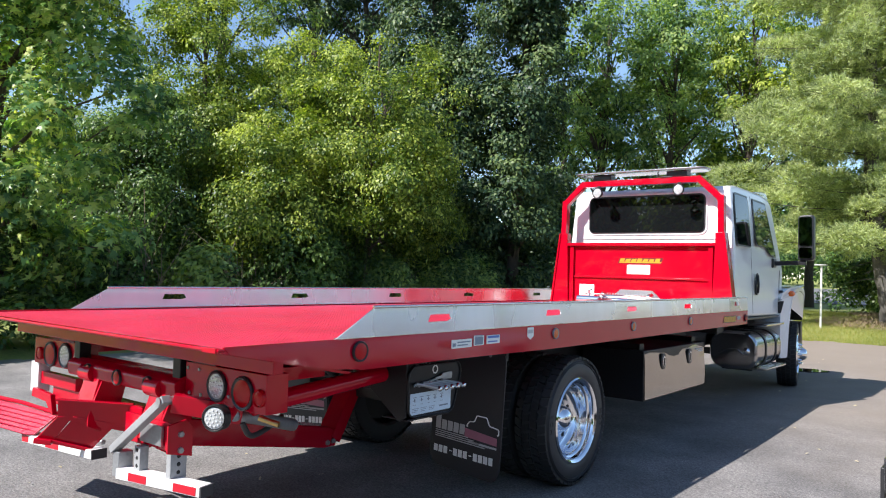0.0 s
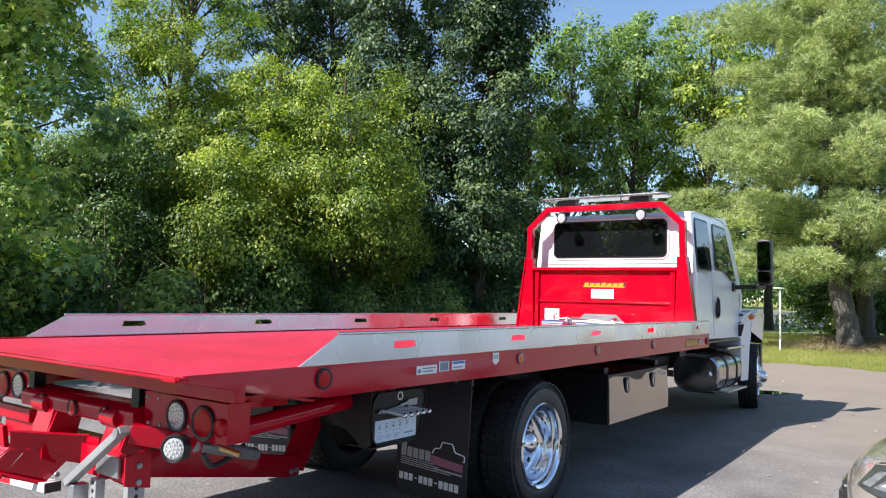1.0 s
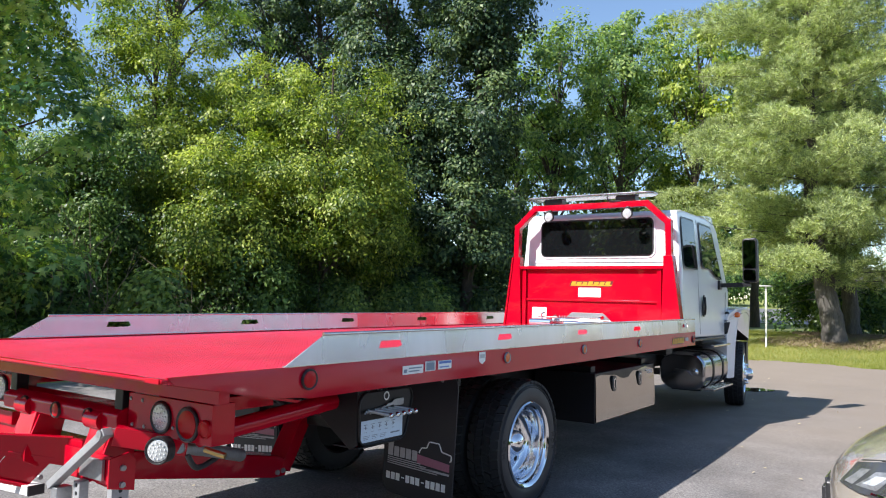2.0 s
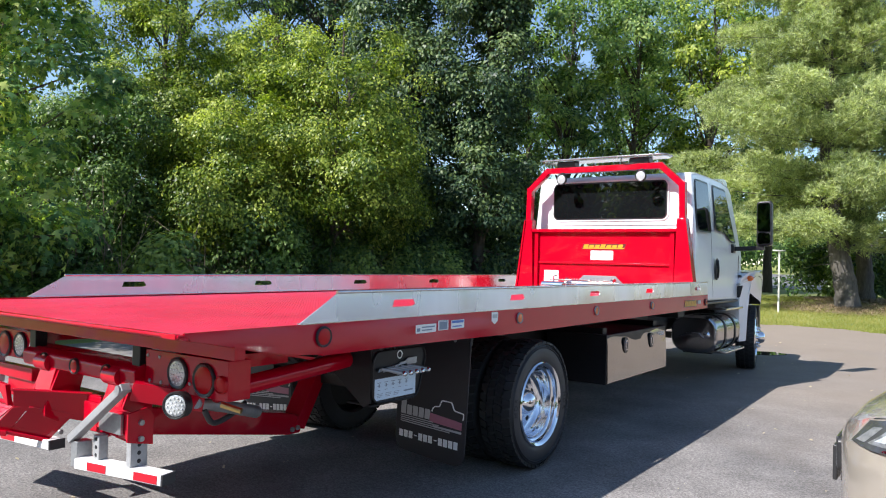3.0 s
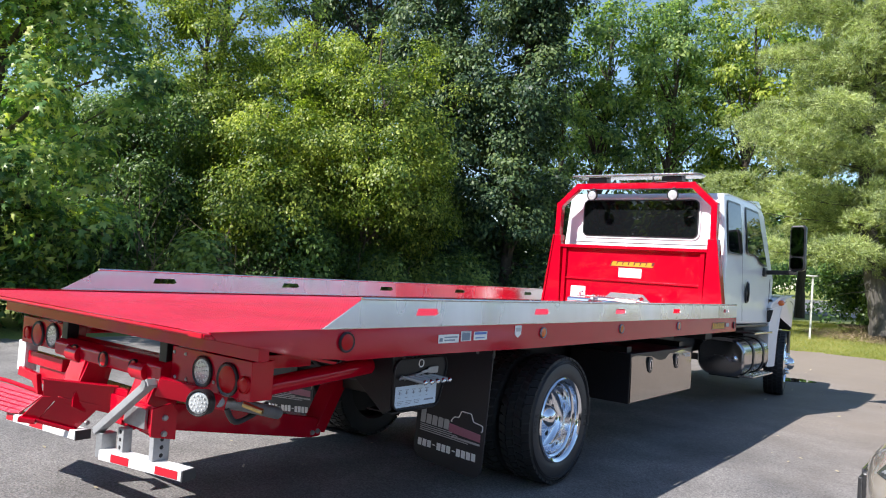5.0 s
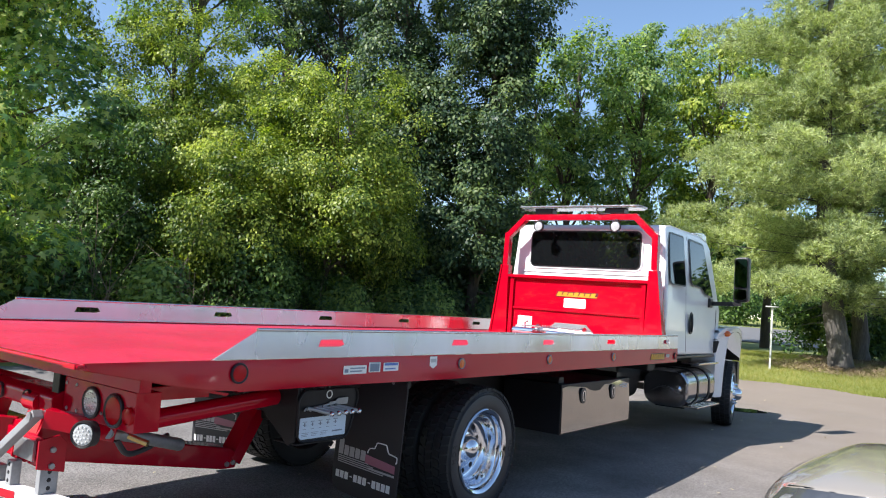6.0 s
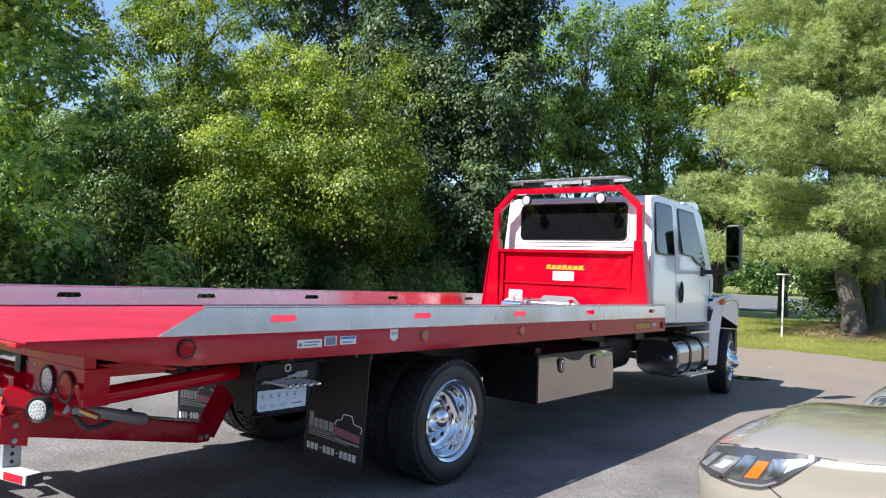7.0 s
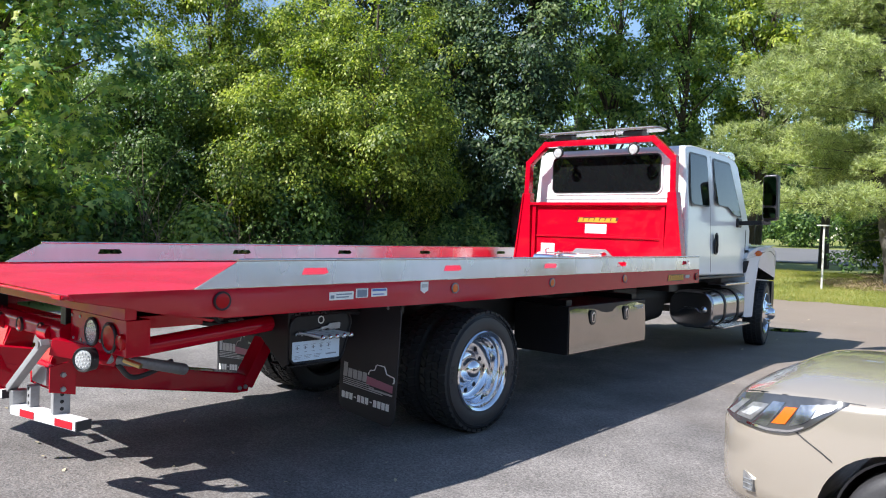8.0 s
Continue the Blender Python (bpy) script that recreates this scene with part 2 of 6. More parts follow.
SIDING = mat("grey_siding", (0.36, 0.36, 0.35), 0.7, var=0.05, bump=0.1)
ROOFING = mat("grey_shingle", (0.13, 0.12, 0.12), 0.9, var=0.3, bump=0.4)
WOOD_POST = mat("white_post_paint", (0.52, 0.52, 0.49), 0.6, var=0.1, bump=0.2)
DRY = mat("dry_leaf", (0.42, 0.36, 0.24), 0.7, var=0.3, bump=0.1)


def diamond_tread(m):
    """Raised tread dashes, about 3 cm apart, on the deck paint."""
    nt = m.node_tree
    b = nt.nodes["Principled BSDF"]
    tc = nt.nodes.new("ShaderNodeTexCoord")
    mp = nt.nodes.new("ShaderNodeMapping")
    mp.inputs["Rotation"].default_value = (0, 0, radians(45))
    nt.links.new(tc.outputs["Object"], mp.inputs[0])
    ck = nt.nodes.new("ShaderNodeTexBrick")
    ck.inputs["Scale"].default_value = 14.0
    ck.inputs["Mortar Size"].default_value = 0.035
    ck.inputs["Mortar Smooth"].default_value = 0.6
    ck.inputs["Color1"].default_value = ck.inputs["Color2"].default_value = (1, 1, 1, 1)
    ck.inputs["Mortar"].default_value = (0, 0, 0, 1)
    nt.links.new(mp.outputs[0], ck.inputs["Vector"])
    bp = nt.nodes.new("ShaderNodeBump")
    bp.inputs["Strength"].default_value, bp.inputs["Distance"].default_value = 1.0, 0.006
    nt.links.new(ck.outputs["Color"], bp.inputs["Height"])
    nt.links.new(bp.outputs[0], b.inputs["Normal"])


diamond_tread(RED_FLOOR)


# ---- mesh helpers ----
def settle_normals(me, limit=50):
    """Shading weighted by face area, so that flat faces stay flat beside their rounded edges."""
    if len(me.loops) > 30000:
        return
    near = math.cos(radians(limit))
    nrm = [p.normal.copy() for p in me.polygons]
    area = [p.area for p in me.polygons]
    round_v = [[] for _ in me.vertices]
    for p in me.polygons:
        for v in p.vertices:
            round_v[v].append(p.index)
    out = []
    for p in me.polygons:
        mine = nrm[p.index]
        for v in p.vertices:
            total = Vector((0, 0, 0))
            for q in round_v[v]:
                if nrm[q].dot(mine) > near:
                    total += nrm[q] * area[q]
            out.append(total.normalized() if total.length > 1e-12 else mine)
    me.normals_split_custom_set(out)


def part(name, bm, material, parent=None, label="", sharp=35):
    me = bpy.data.meshes.new(name)
    bmesh.ops.recalc_face_normals(bm, faces=bm.faces)
    bm.to_mesh(me)
    bm.free()
    me.materials.append(material)
    for p in me.polygons:
        p.use_smooth = True
    me.set_sharp_from_angle(angle=radians(sharp))
    settle_normals(me)
    ob = new(name, me)
    if parent:
        ob.parent = parent
    if label:
        ob["label"] = label
    return ob


def thing(name, label, category, group="", at=(0, 0, 0), kind=""):
    ob = new(name)
    ob.location = at
    ob.empty_display_size = 0.2
    return tagged(ob, label, category, group, kind)


def box(x0, x1, y0, y1, z0, z1, bev=0.006, bm=None):
    bm = bm or bmesh.new()
    r = bmesh.ops.create_cube(bm, size=1, matrix=Matrix.Translation(((x0 + x1) / 2, (y0 + y1) / 2, (z0 + z1) / 2)) @ Matrix.Diagonal((x1 - x0, y1 - y0, z1 - z0, 1)))
    if bev:
        edges = list({e for v in r["verts"] for e in v.link_edges})
        bmesh.ops.bevel(bm, geom=edges, offset=bev, segments=2, affect="EDGES", profile=0.5)
    return bm


def prism(pts, axis, a, b, bev=0.0, holes=(), bm=None):
    """A flat outline, with holes if any, drawn out from a to b along an axis. pts are the two other coordinates, in order x, y, z."""
    bm = bm or bmesh.new()

    def place(p, c):
        q = list(p)
        q.insert("xyz".index(axis), c)
        return q

    old = set(bm.faces)
    if holes:
        edges = []
        for ring in (pts, *holes):
            vs = [bm.verts.new(place(p, a)) for p in ring]
            edges += [bm.edges.new((vs[i], vs[(i + 1) % len(vs)])) for i in range(len(vs))]
        bmesh.ops.triangle_fill(bm, edges=edges, use_beauty=True)
    else:
        bm.faces.new([bm.verts.new(place(p, a)) for p in pts])
    faces = [f for f in bm.faces if f not in old]
    r = bmesh.ops.extrude_face_region(bm, geom=faces, use_keep_orig=True)
    d = Vector(place((0, 0), b - a))
    bmesh.ops.translate(bm, vec=d, verts=[g for g in r["geom"] if isinstance(g, bmesh.types.BMVert)])
    if bev:
        bmesh.ops.recalc_face_normals(bm, faces=bm.faces)
        edges = [e for e in bm.edges if len(e.link_faces) == 2 and e.calc_face_angle(0) > 0.5]
        bmesh.ops.bevel(bm, geom=edges, offset=bev, segments=2, affect="EDGES", profile=0.5)
    return bm


def round_rect(x0, x1, y0, y1, r, n=5):
    out = []
    for cx, cy, a0 in ((x1 - r, y1 - r, 0), (x0 + r, y1 - r, 90), (x0 + r, y0 + r, 180), (x1 - r, y0 + r, 270)):
        for i in range(n + 1):
            a = radians(a0 + 90 * i / n)
            out.append((cx + r * math.cos(a), cy + r * math.sin(a)))
    return out


def tube(path, r, seg=10, bm=None, cap=True):
    """A round bar along a list of points; r a radius or one for each point."""
    bm = bm or bmesh.new()
    pts = [Vector(p) for p in path]
    rad = r if isinstance(r, (list, tuple)) else [r] * len(pts)
    rings = []
    side = None
    for i, p in enumerate(pts):
        t = (pts[min(i + 1, len(pts) - 1)] - pts[max(i - 1, 0)]).normalized()
        if side is None:
            side = t.cross(Vector((0, 0, 1)) if abs(t.z) < 0.9 else Vector((1, 0, 0))).normalized()
        side = (side - t * side.dot(t)).normalized()
        up = t.cross(side)
        rings.append([bm.verts.new(p + (side * math.cos(2 * math.pi * k / seg) + up * math.sin(2 * math.pi * k / seg)) * rad[i]) for k in range(seg)])
    for a, b in zip(rings, rings[1:]):
        for k in range(seg):
            bm.faces.new((a[k], a[(k + 1) % seg], b[(k + 1) % seg], b[k]))
    if cap:
        bm.faces.new(rings[0][::-1])
        bm.faces.new(rings[-1])
    return bm


def bend(pts, n=6):
    """A smooth line through a few points."""
    P = [Vector(p) for p in pts]
    P = [P[0] * 2 - P[1]] + P + [P[-1] * 2 - P[-2]]
    out = []
    for a, b, c, d in zip(P, P[1:], P[2:], P[3:]):
        for k in range(n):
            t = k / n
            out.append(((b * 2) + (c - a) * t + (a * 2 - b * 5 + c * 4 - d) * t * t + (b * 3 - a - c * 3 + d) * t ** 3) * 0.5)
    return out + [P[-2]]


def lathe(profile, at, axis="x", seg=40, bm=None):
    """Turns (radius, along) points round an axis through at."""
    bm = bm or bmesh.new()
    at = Vector(at)
    ia = "xyz".index(axis)
    ib, ic = [i for i in range(3) if i != ia]
    rings = []
    for r, h in profile:
        ring = []
        for k in range(seg if r > 1e-5 else 1):
            a = 2 * math.pi * k / seg
            v = Vector((0, 0, 0))
            v[ia], v[ib], v[ic] = h, r * math.cos(a), r * math.sin(a)
            ring.append(bm.verts.new(at + v))
        rings.append(ring)
    for a, b in zip(rings, rings[1:]):
        for k in range(seg):
            q = []
            for v in (a[k % len(a)], a[(k + 1) % len(a)], b[(k + 1) % len(b)], b[k % len(b)]):
                if v not in q:
                    q.append(v)
            if len(q) > 2:
                bm.faces.new(q)
    return bm


def bar_between(p, q, w, h, up=(0, 0, 1), bev=0.004, bm=None):
    """A square bar from p to q."""
    bm = bm or bmesh.new()
    p, q = Vector(p), Vector(q)
    t = (q - p).normalized()
    s = t.cross(Vector(up)).normalized()
    u = s.cross(t)
    m = Matrix((s, u, t)).transposed().to_4x4()
    m.translation = (p + q) / 2
    r = bmesh.ops.create_cube(bm, size=1, matrix=m @ Matrix.Diagonal((w, h, (q - p).length, 1)))
    if bev:
        edges = list({e for v in r["verts"] for e in v.link_edges})
        bmesh.ops.bevel(bm, geom=edges, offset=bev, segments=2, affect="EDGES", profile=0.5)
    return bm


def carve(ob, cutter_bm):
    """Cuts a shape out of a mesh and bakes the result."""
    me = bpy.data.meshes.new("cut")
    bmesh.ops.recalc_face_normals(cutter_bm, faces=cutter_bm.faces)
    cutter_bm.to_mesh(me)
    cutter_bm.free()
    cut = new("cut", me)
    md = ob.modifiers.new("cut", "BOOLEAN")
    md.object, md.operation, md.solver = cut, "DIFFERENCE", "EXACT"
    baked = bpy.data.meshes.new_from_object(ob.evaluated_get(bpy.context.evaluated_depsgraph_get()))
    ob.modifiers.clear()
    ob.data = baked
    bpy.data.objects.remove(cut)
    for p in baked.polygons:
        p.use_smooth = True
    baked.set_sharp_from_angle(angle=radians(32))
    settle_normals(baked)
    return ob


def mesh_from(name, verts, faces_flat, nside, material, parent=None, smooth=False):
    """A big mesh of equal-sided faces from arrays."""
    me = bpy.data.meshes.new(name)
    nf = len(faces_flat) // nside
    me.vertices.add(len(verts))
    me.vertices.foreach_set("co", np.ascontiguousarray(verts, dtype=np.float32).ravel())
    me.loops.add(len(faces_flat))
    me.loops.foreach_set("vertex_index", np.ascontiguousarray(faces_flat, dtype=np.int32))
    me.polygons.add(nf)
    me.polygons.foreach_set("loop_start", np.arange(0, nf * nside, nside, dtype=np.int32))
    me.update(calc_edges=True)
    me.materials.append(material)
    if smooth:
        me.polygons.foreach_set("use_smooth", np.ones(nf, dtype=bool))
    ob = new(name, me)
    if parent:
        ob.parent = parent
    return ob


def bowed(bm, x, s, z0, z1, amount, wave=0.0, rows=8, pitch=0.0, slope=0.0):
    """Cuts a sheet that faces sideways into rows, bows it outwards by amount and lets it ripple along its length."""
    for k in range(1, rows):
        bmesh.ops.bisect_plane(bm, geom=list(bm.verts) + list(bm.edges) + list(bm.faces), plane_co=(0, 0, z0 + (z1 - z0) * k / rows), plane_no=(0, 0, 1))
    if pitch:
        ys = [v.co.y for v in bm.verts]
        y = min(ys) + pitch
        while y < max(ys) - pitch * 0.5:
            bmesh.ops.bisect_plane(bm, geom=list(bm.verts) + list(bm.edges) + list(bm.faces), plane_co=(0, y, 0), plane_no=(0, 1, 0))
            y += pitch
    for v in bm.verts:
        u = min(max((v.co.z - z0) / (z1 - z0), 0), 1) * 2 - 1
        w = noise.noise(Vector((v.co.y * 1.7, x, v.co.z * 2.5))) * 0.7 + noise.noise(Vector((v.co.y * 5.0, x, 3.0))) * 0.3
        v.co.x += s * (amount * (1 - u * u) + wave * w * (1 - u * u * 0.6) - slope * (v.co.z - z0))
    return bm


# ---- ground ----
def rise(x, y):
    """Height of the ground: nearly level round the truck, a low bank behind the lot."""
    bank = np.interp(y, [8, 11, 14.2, 17.1, 19, 21, 60, 80, 110, 300], [0, 0.03, 0.17, 0.37, 0.52, 0.6, 0.62, 1.2, 2.2, 2.6])
    w = np.clip((-8.6 - x) / 4.0, 0, 1)
    d = np.clip((5.5 - y) / 3.5, 0, 1)
    return np.maximum(bank, 0.25 * w * w * (3 - 2 * w)) - 0.035 * d * d * (3 - 2 * d)


def sheet(name, xs, ys, material, lift, keep=None):
    X, Y = np.meshgrid(xs, ys)
    Z = rise(X, Y) + lift
    V = np.stack([X, Y, Z], -1).reshape(-1, 3)
    nx, ny = len(xs), len(ys)
    i, j = np.meshgrid(np.arange(nx - 1), np.arange(ny - 1))
    a = (j * nx + i).ravel()
    F = np.stack([a, a + 1, a + nx + 1, a + nx], 1)
    if keep is not None:
        c = V[F].mean(1)
        F = F[keep(c[:, 0], c[:, 1])]
    return mesh_from(name, V, F.ravel(), 4, material, smooth=True)


far = [-2500, -900, -300, -120, -60]
gx = np.array(far + list(np.arange(-40, 41, 1.0)) + [-v for v in far[::-1]])
gy = np.array(far + list(np.arange(-40, 8, 1.0)) + list(np.arange(8, 24, 0.25)) + list(np.arange(24, 111, 1.0)) + [150, 300, 900, 2500])
tagged(sheet("ground", gx, gy, GRASS, -0.02), "grassy ground with bare soil under the trees", "ground", kind="structure")


def lot_edge(x, y):
    return 14.35 - 0.06 * x + 0.12 * np.sin(x * 1.7) + 0.06 * np.sin(x * 5.1)


def in_lot(x, y):
    left = -8.55 + 0.12 * np.sin(y * 1.3) + 0.05 * np.sin(y * 4.7)
    drive = 3.9 - 0.03 * (y - 14) + 0.15 * np.sin(y * 1.1)  # the drive to the road runs past the pines
    return (x > left) & ((y < lot_edge(x, y)) | ((x > drive) & (y < 34.6)))


tagged(sheet("pavement", np.concatenate([np.arange(-9.2, 12, 0.15), np.arange(12, 52, 2.0)]), np.concatenate([np.arange(-30, 1.5, 0.5), np.arange(1.5, 8, 0.25), np.arange(8, 16.0, 0.1), np.arange(16, 36, 1.0)]), ASPHALT, 0.0, in_lot),
       "worn grey asphalt of a parking lot with a ragged edge", "pavement", kind="structure")
tagged(sheet("road", np.arange(-60, 61, 2.0), np.arange(34, 77, 1.0), ROAD, 0.03), "light grey asphalt road behind the lot", "road", kind="structure")


# ---- tow truck ----
XL, XR = -1.43, 1.262
truck = thing("tow_truck", "white tow truck with a red flatbed, parked on the asphalt", "tow truck")

# deck
deck = part("deck_floor", box(XL + 0.01, XR - 0.01, -3.2, 4.2, 1.17, 1.19, 0.003), RED_FLOOR, truck, "red painted tread-plate deck floor")
part("tail_lip", box(XL + 0.005, XR - 0.002, -3.232, -3.195, 1.179, 1.194, 0.005), RED, deck)
part("corner_tab", box(XR - 0.11, XR - 0.012, -3.238, -3.215, 1.174, 1.197, 0.004), RED, deck)
for s in (-1, 1):
    x = XR if s > 0 else XL
    outline = [(-3.2, 1.195), (-3.17, 1.168), (-2.78, 1.092), (-2.56, 1.056), (-2.4, 1.045), (-0.5, 1.028), (4.2, 1.036), (4.2, 1.2), (-3.2, 1.2)]
    skirt = part("side_skirt", bowed(prism(outline, "x", x - s * 0.016, x - s * 0.004), x, s, 1.03, 1.2, 0.0017, 0.002, 8, 0.15), RED_GLOSS, truck, "glossy red side skirt")
    part("skirt_flange", box(min(x, x - s * 0.07), max(x, x - s * 0.07) - (0.006 if s > 0 else 0), -2.4, 4.19, 1.038, 1.048, 0.002), RED, skirt)
    # rail with slanted slots through it
    holes = []
    for yc in (-1.77, -0.48, 0.85, 2.18, 3.78):
        holes.append([(yc - 0.105, 1.262), (yc + 0.075, 1.262), (yc + 0.105, 1.272), (yc + 0.085, 1.302), (yc - 0.085, 1.302)])
    ends = [(-2.575, 1.202), (4.19, 1.202), (4.19, 1.335), (4.17, 1.35), (-2.3, 1.35)]
    bm = prism(ends, "x", x - s * 0.006, x, 0, holes)
    for k in range(1, 8):
        bmesh.ops.bisect_plane(bm, geom=list(bm.verts) + list(bm.edges) + list(bm.faces), plane_co=(0, 0, 1.202 + 0.0185 * k), plane_no=(0, 0, 1))
    for v in bm.verts:
        u = max(v.co.z - 1.2, 0)
        v.co.x += s * (0.055 * u + 0.06 * u * u if s < 0 else -0.02 * u - 0.22 * u * u)
    rail = part("side_rail", bm, RAIL_STEEL, truck, "bare steel side rail with tie-down slots")
    part("rail_cap", tube([(x + s * (0.009 if s < 0 else -0.008), -2.31, 1.352), (x + s * (0.009 if s < 0 else -0.008), 4.18, 1.352)], 0.009, 8), STEEL, rail)
    part("rail_foot", box(min(x, x - s * 0.03), max(x, x - s * 0.03), -2.56, 4.19, 1.198, 1.206, 0.002), STEEL, rail)
for y in (-2.9, -2.2, -1.4, -0.6, 0.2, 1.0, 1.8, 2.6, 3.4, 4.1):
    part("cross_member", box(XL + 0.02, XR - 0.02, y - 0.03, y + 0.03, 1.06, 1.168, 0.004), RED, truck)
for x in (-0.55, 0.35):
    part("deck_beam", prism([(-2.6, 1.16), (-2.3, 1.06), (-1.4, 0.95), (4.1, 0.95), (4.1, 1.16)], "x", x - 0.06, x + 0.06, 0.005), RED, truck)
part("tail_pan", prism([(-3.18, 1.166), (-2.45, 1.02), (-2.43, 1.03), (-3.16, 1.17)], "x", XL + 0.03, XR - 0.03, 0), RED, truck)


def swing(bm, c, yaw):
    if yaw:
        bmesh.ops.rotate(bm, verts=bm.verts, cent=c, matrix=Matrix.Rotation(radians(yaw), 3, "Z"))
    return bm


def disc_lamp(name, c, axis, sgn, r, lens, parent, ring=PLASTIC, label="", depth=0.02, yaw=0, leds=0):
    """A round lamp in a rubber ring facing along axis, turned by yaw."""
    body = part(name, swing(lathe([(r * 1.24, 0), (r * 1.24, sgn * depth * 0.55), (r * 1.14, sgn * depth * 0.8), (r * 1.0, sgn * depth * 0.45), (0, sgn * depth * 0.35)], c, axis, 28), c, yaw), ring, parent, label)
    part("lens", swing(lathe([(r * 1.0, sgn * depth * 0.3), (r * 0.97, sgn * depth * 0.55), (r * 0.7, sgn * depth * 0.7), (0, sgn * depth * 0.78)], c, axis, 28), c, yaw), lens, body)
    for ring_r, count in ((0.72, leds), (0.38, leds // 2), (0.0, min(leds, 1))):
        for k in range(count):
            a = 2 * math.pi * (k + 0.3) / count
            p = (c[0] + r * ring_r * math.cos(a), c[1], c[2] + r * ring_r * math.sin(a))
            part("led", swing(lathe([(0, sgn * depth * 0.86), (r * 0.07, sgn * depth * 0.83), (r * 0.09, sgn * depth * 0.6)], p, axis, 8), c, yaw), LED, body)
    return body


disc_lamp("marker_light", (XR, -2.41, 1.134), "x", 1, 0.042, LENS_RED, truck, label="round red side marker lamp")
for y in (-0.456, 0.872, 2.24):
    disc_lamp("marker_light", (XR, y, 1.134), "x", 1, 0.032, LENS_AMBER, truck, GALV, "round amber side marker lamp", 0.016)
disc_lamp("marker_light", (XR, 4.1, 1.112), "x", 1, 0.034, LENS_RED, truck, label="round red side marker lamp", depth=0.016)


def sticker(parent, x0, x1, y0, y1, z0, z1, axis, at, sgn, base, ink, rows):
    """A printed label with bars for writing, on a face across axis. u0..u1 across, w0..w1 up."""
    u0, u1, w0, w1 = (y0, y1, z0, z1) if axis == "x" else (x0, x1, z0, z1)
    lab = part("label_plate", prism(round_rect(u0, u1, w0, w1, 0.004, 2), axis, at, at + sgn * 0.002), base, parent, "printed label")
    for a, b, c, d in rows:
        part("print_bar", prism([(u0 + a * (u1 - u0), w0 + c * (w1 - w0)), (u0 + b * (u1 - u0), w0 + c * (w1 - w0)), (u0 + b * (u1 - u0), w0 + d * (w1 - w0)), (u0 + a * (u1 - u0), w0 + d * (w1 - w0))], axis, at + sgn * 0.002, at + sgn * 0.003), ink, lab)
    return lab


sticker(truck, 0, 0, -1.66, -1.46, 1.10, 1.15, "x", XR, 1, PAPER, INK, [(0.05, 0.2, 0.2, 0.6), (0.28, 0.92, 0.6, 0.75), (0.28, 0.8, 0.25, 0.4)])
sticker(truck, 0, 0, -1.44, -1.335, 1.105, 1.165, "x", XR, 1, PAPER, INK, [(0.1, 0.9, 0.08, 0.85), (0.1, 0.9, 0.9, 0.97)])
sticker(truck, 0, 0, -1.305, -1.16, 1.107, 1.16, "x", XR, 1, PAPER, INK_BLUE, [(0.06, 0.94, 0.66, 0.94), (0.1, 0.8, 0.2, 0.34)])
shield = part("label_plate", prism([(-0.83, 1.19), (-0.75, 1.19), (-0.75, 1.13), (-0.79, 1.108), (-0.83, 1.13)], "x", XR, XR + 0.002), PAPER, truck, "small shield-shaped label")
part("print_bar", box(XR + 0.002, XR + 0.003, -0.82, -0.76, 1.15, 1.175, 0), DECAL_GREY, shield)


def maker_mark(axis, at, sgn, u0, u1, w0, w1, parent):
    """The maker's mark as a row of plain slanted yellow blocks."""
    plate = part("maker_mark", prism([(u0 - 0.01, w0 - 0.006), (u1, w0 - 0.006), (u1 + 0.02, w0 + 0.2 * (w1 - w0)), (u0 + 0.01, w0 + 0.2 * (w1 - w0))], axis, at, at + sgn * 0.002), YELLOW, parent, "yellow maker's mark")
    n = 7
    step = (u1 - u0) / n
    part("mark_edge", prism([(u0 - 0.022, w0 - 0.014), (u1 + 0.006, w0 - 0.014), (u1 + 0.034, w1 + 0.012), (u0 + 0.004, w1 + 0.012)], axis, at - sgn * 0.0005, at + sgn * 0.0012), MARK_DARK, plate)
    for i in range(n):
        a = u0 + i * step
        h = w1 if i % 3 else w1 + 0.006
        part("mark_block", prism([(a, w0 + 0.22 * (w1 - w0)), (a + step * 0.8, w0 + 0.22 * (w1 - w0)), (a + step * 0.98, h), (a + step * 0.22, h)], axis, at + 0.0, at + sgn * 0.0025), YELLOW, plate)


maker_mark("x", XR, 1, 3.3, 3.72, 1.09, 1.14, truck)
part("mark_block", prism(round_rect(3.78, 3.9, 1.1, 1.14, 0.015, 3), "x", XR, XR + 0.002), DECAL_GREY, truck, "small grey decal")

# head board behind the cab
RY = 3.83
board = part("head_board", box(-1.0, 1.0, RY + 0.03, RY + 0.045, 1.15, 1.985, 0.003), RED, truck, "bright red steel head board")
for s in (-1, 1):
    leg = [(s * 1.215, 1.1), (s * 0.955, 1.1), (s * 0.985, 2.0), (s * 0.985, 2.12), (s * 1.09, 2.12)]
    post = part("board_post", prism(leg, "y", RY - 0.03, RY + 0.075, 0.006), RED, truck)
    part("post_flange", prism([(s * 1.235, 1.1), (s * 1.205, 1.1), (s * 1.082, 2.12), (s * 1.1, 2.12)], "y", RY - 0.045, RY + 0.09, 0.003), RED, post)
    part("inner_rib", box(min(s * 0.955, s * 0.90), max(s * 0.955, s * 0.90), RY - 0.005, RY + 0.03, 1.15, 1.95, 0.004), RED, board)
part("hoop", bar_between((-1.05, RY + 0.02, 2.08), (-1.04, RY + 0.02, 2.56), 0.075, 0.09, (0, 1, 0)), RED, truck)
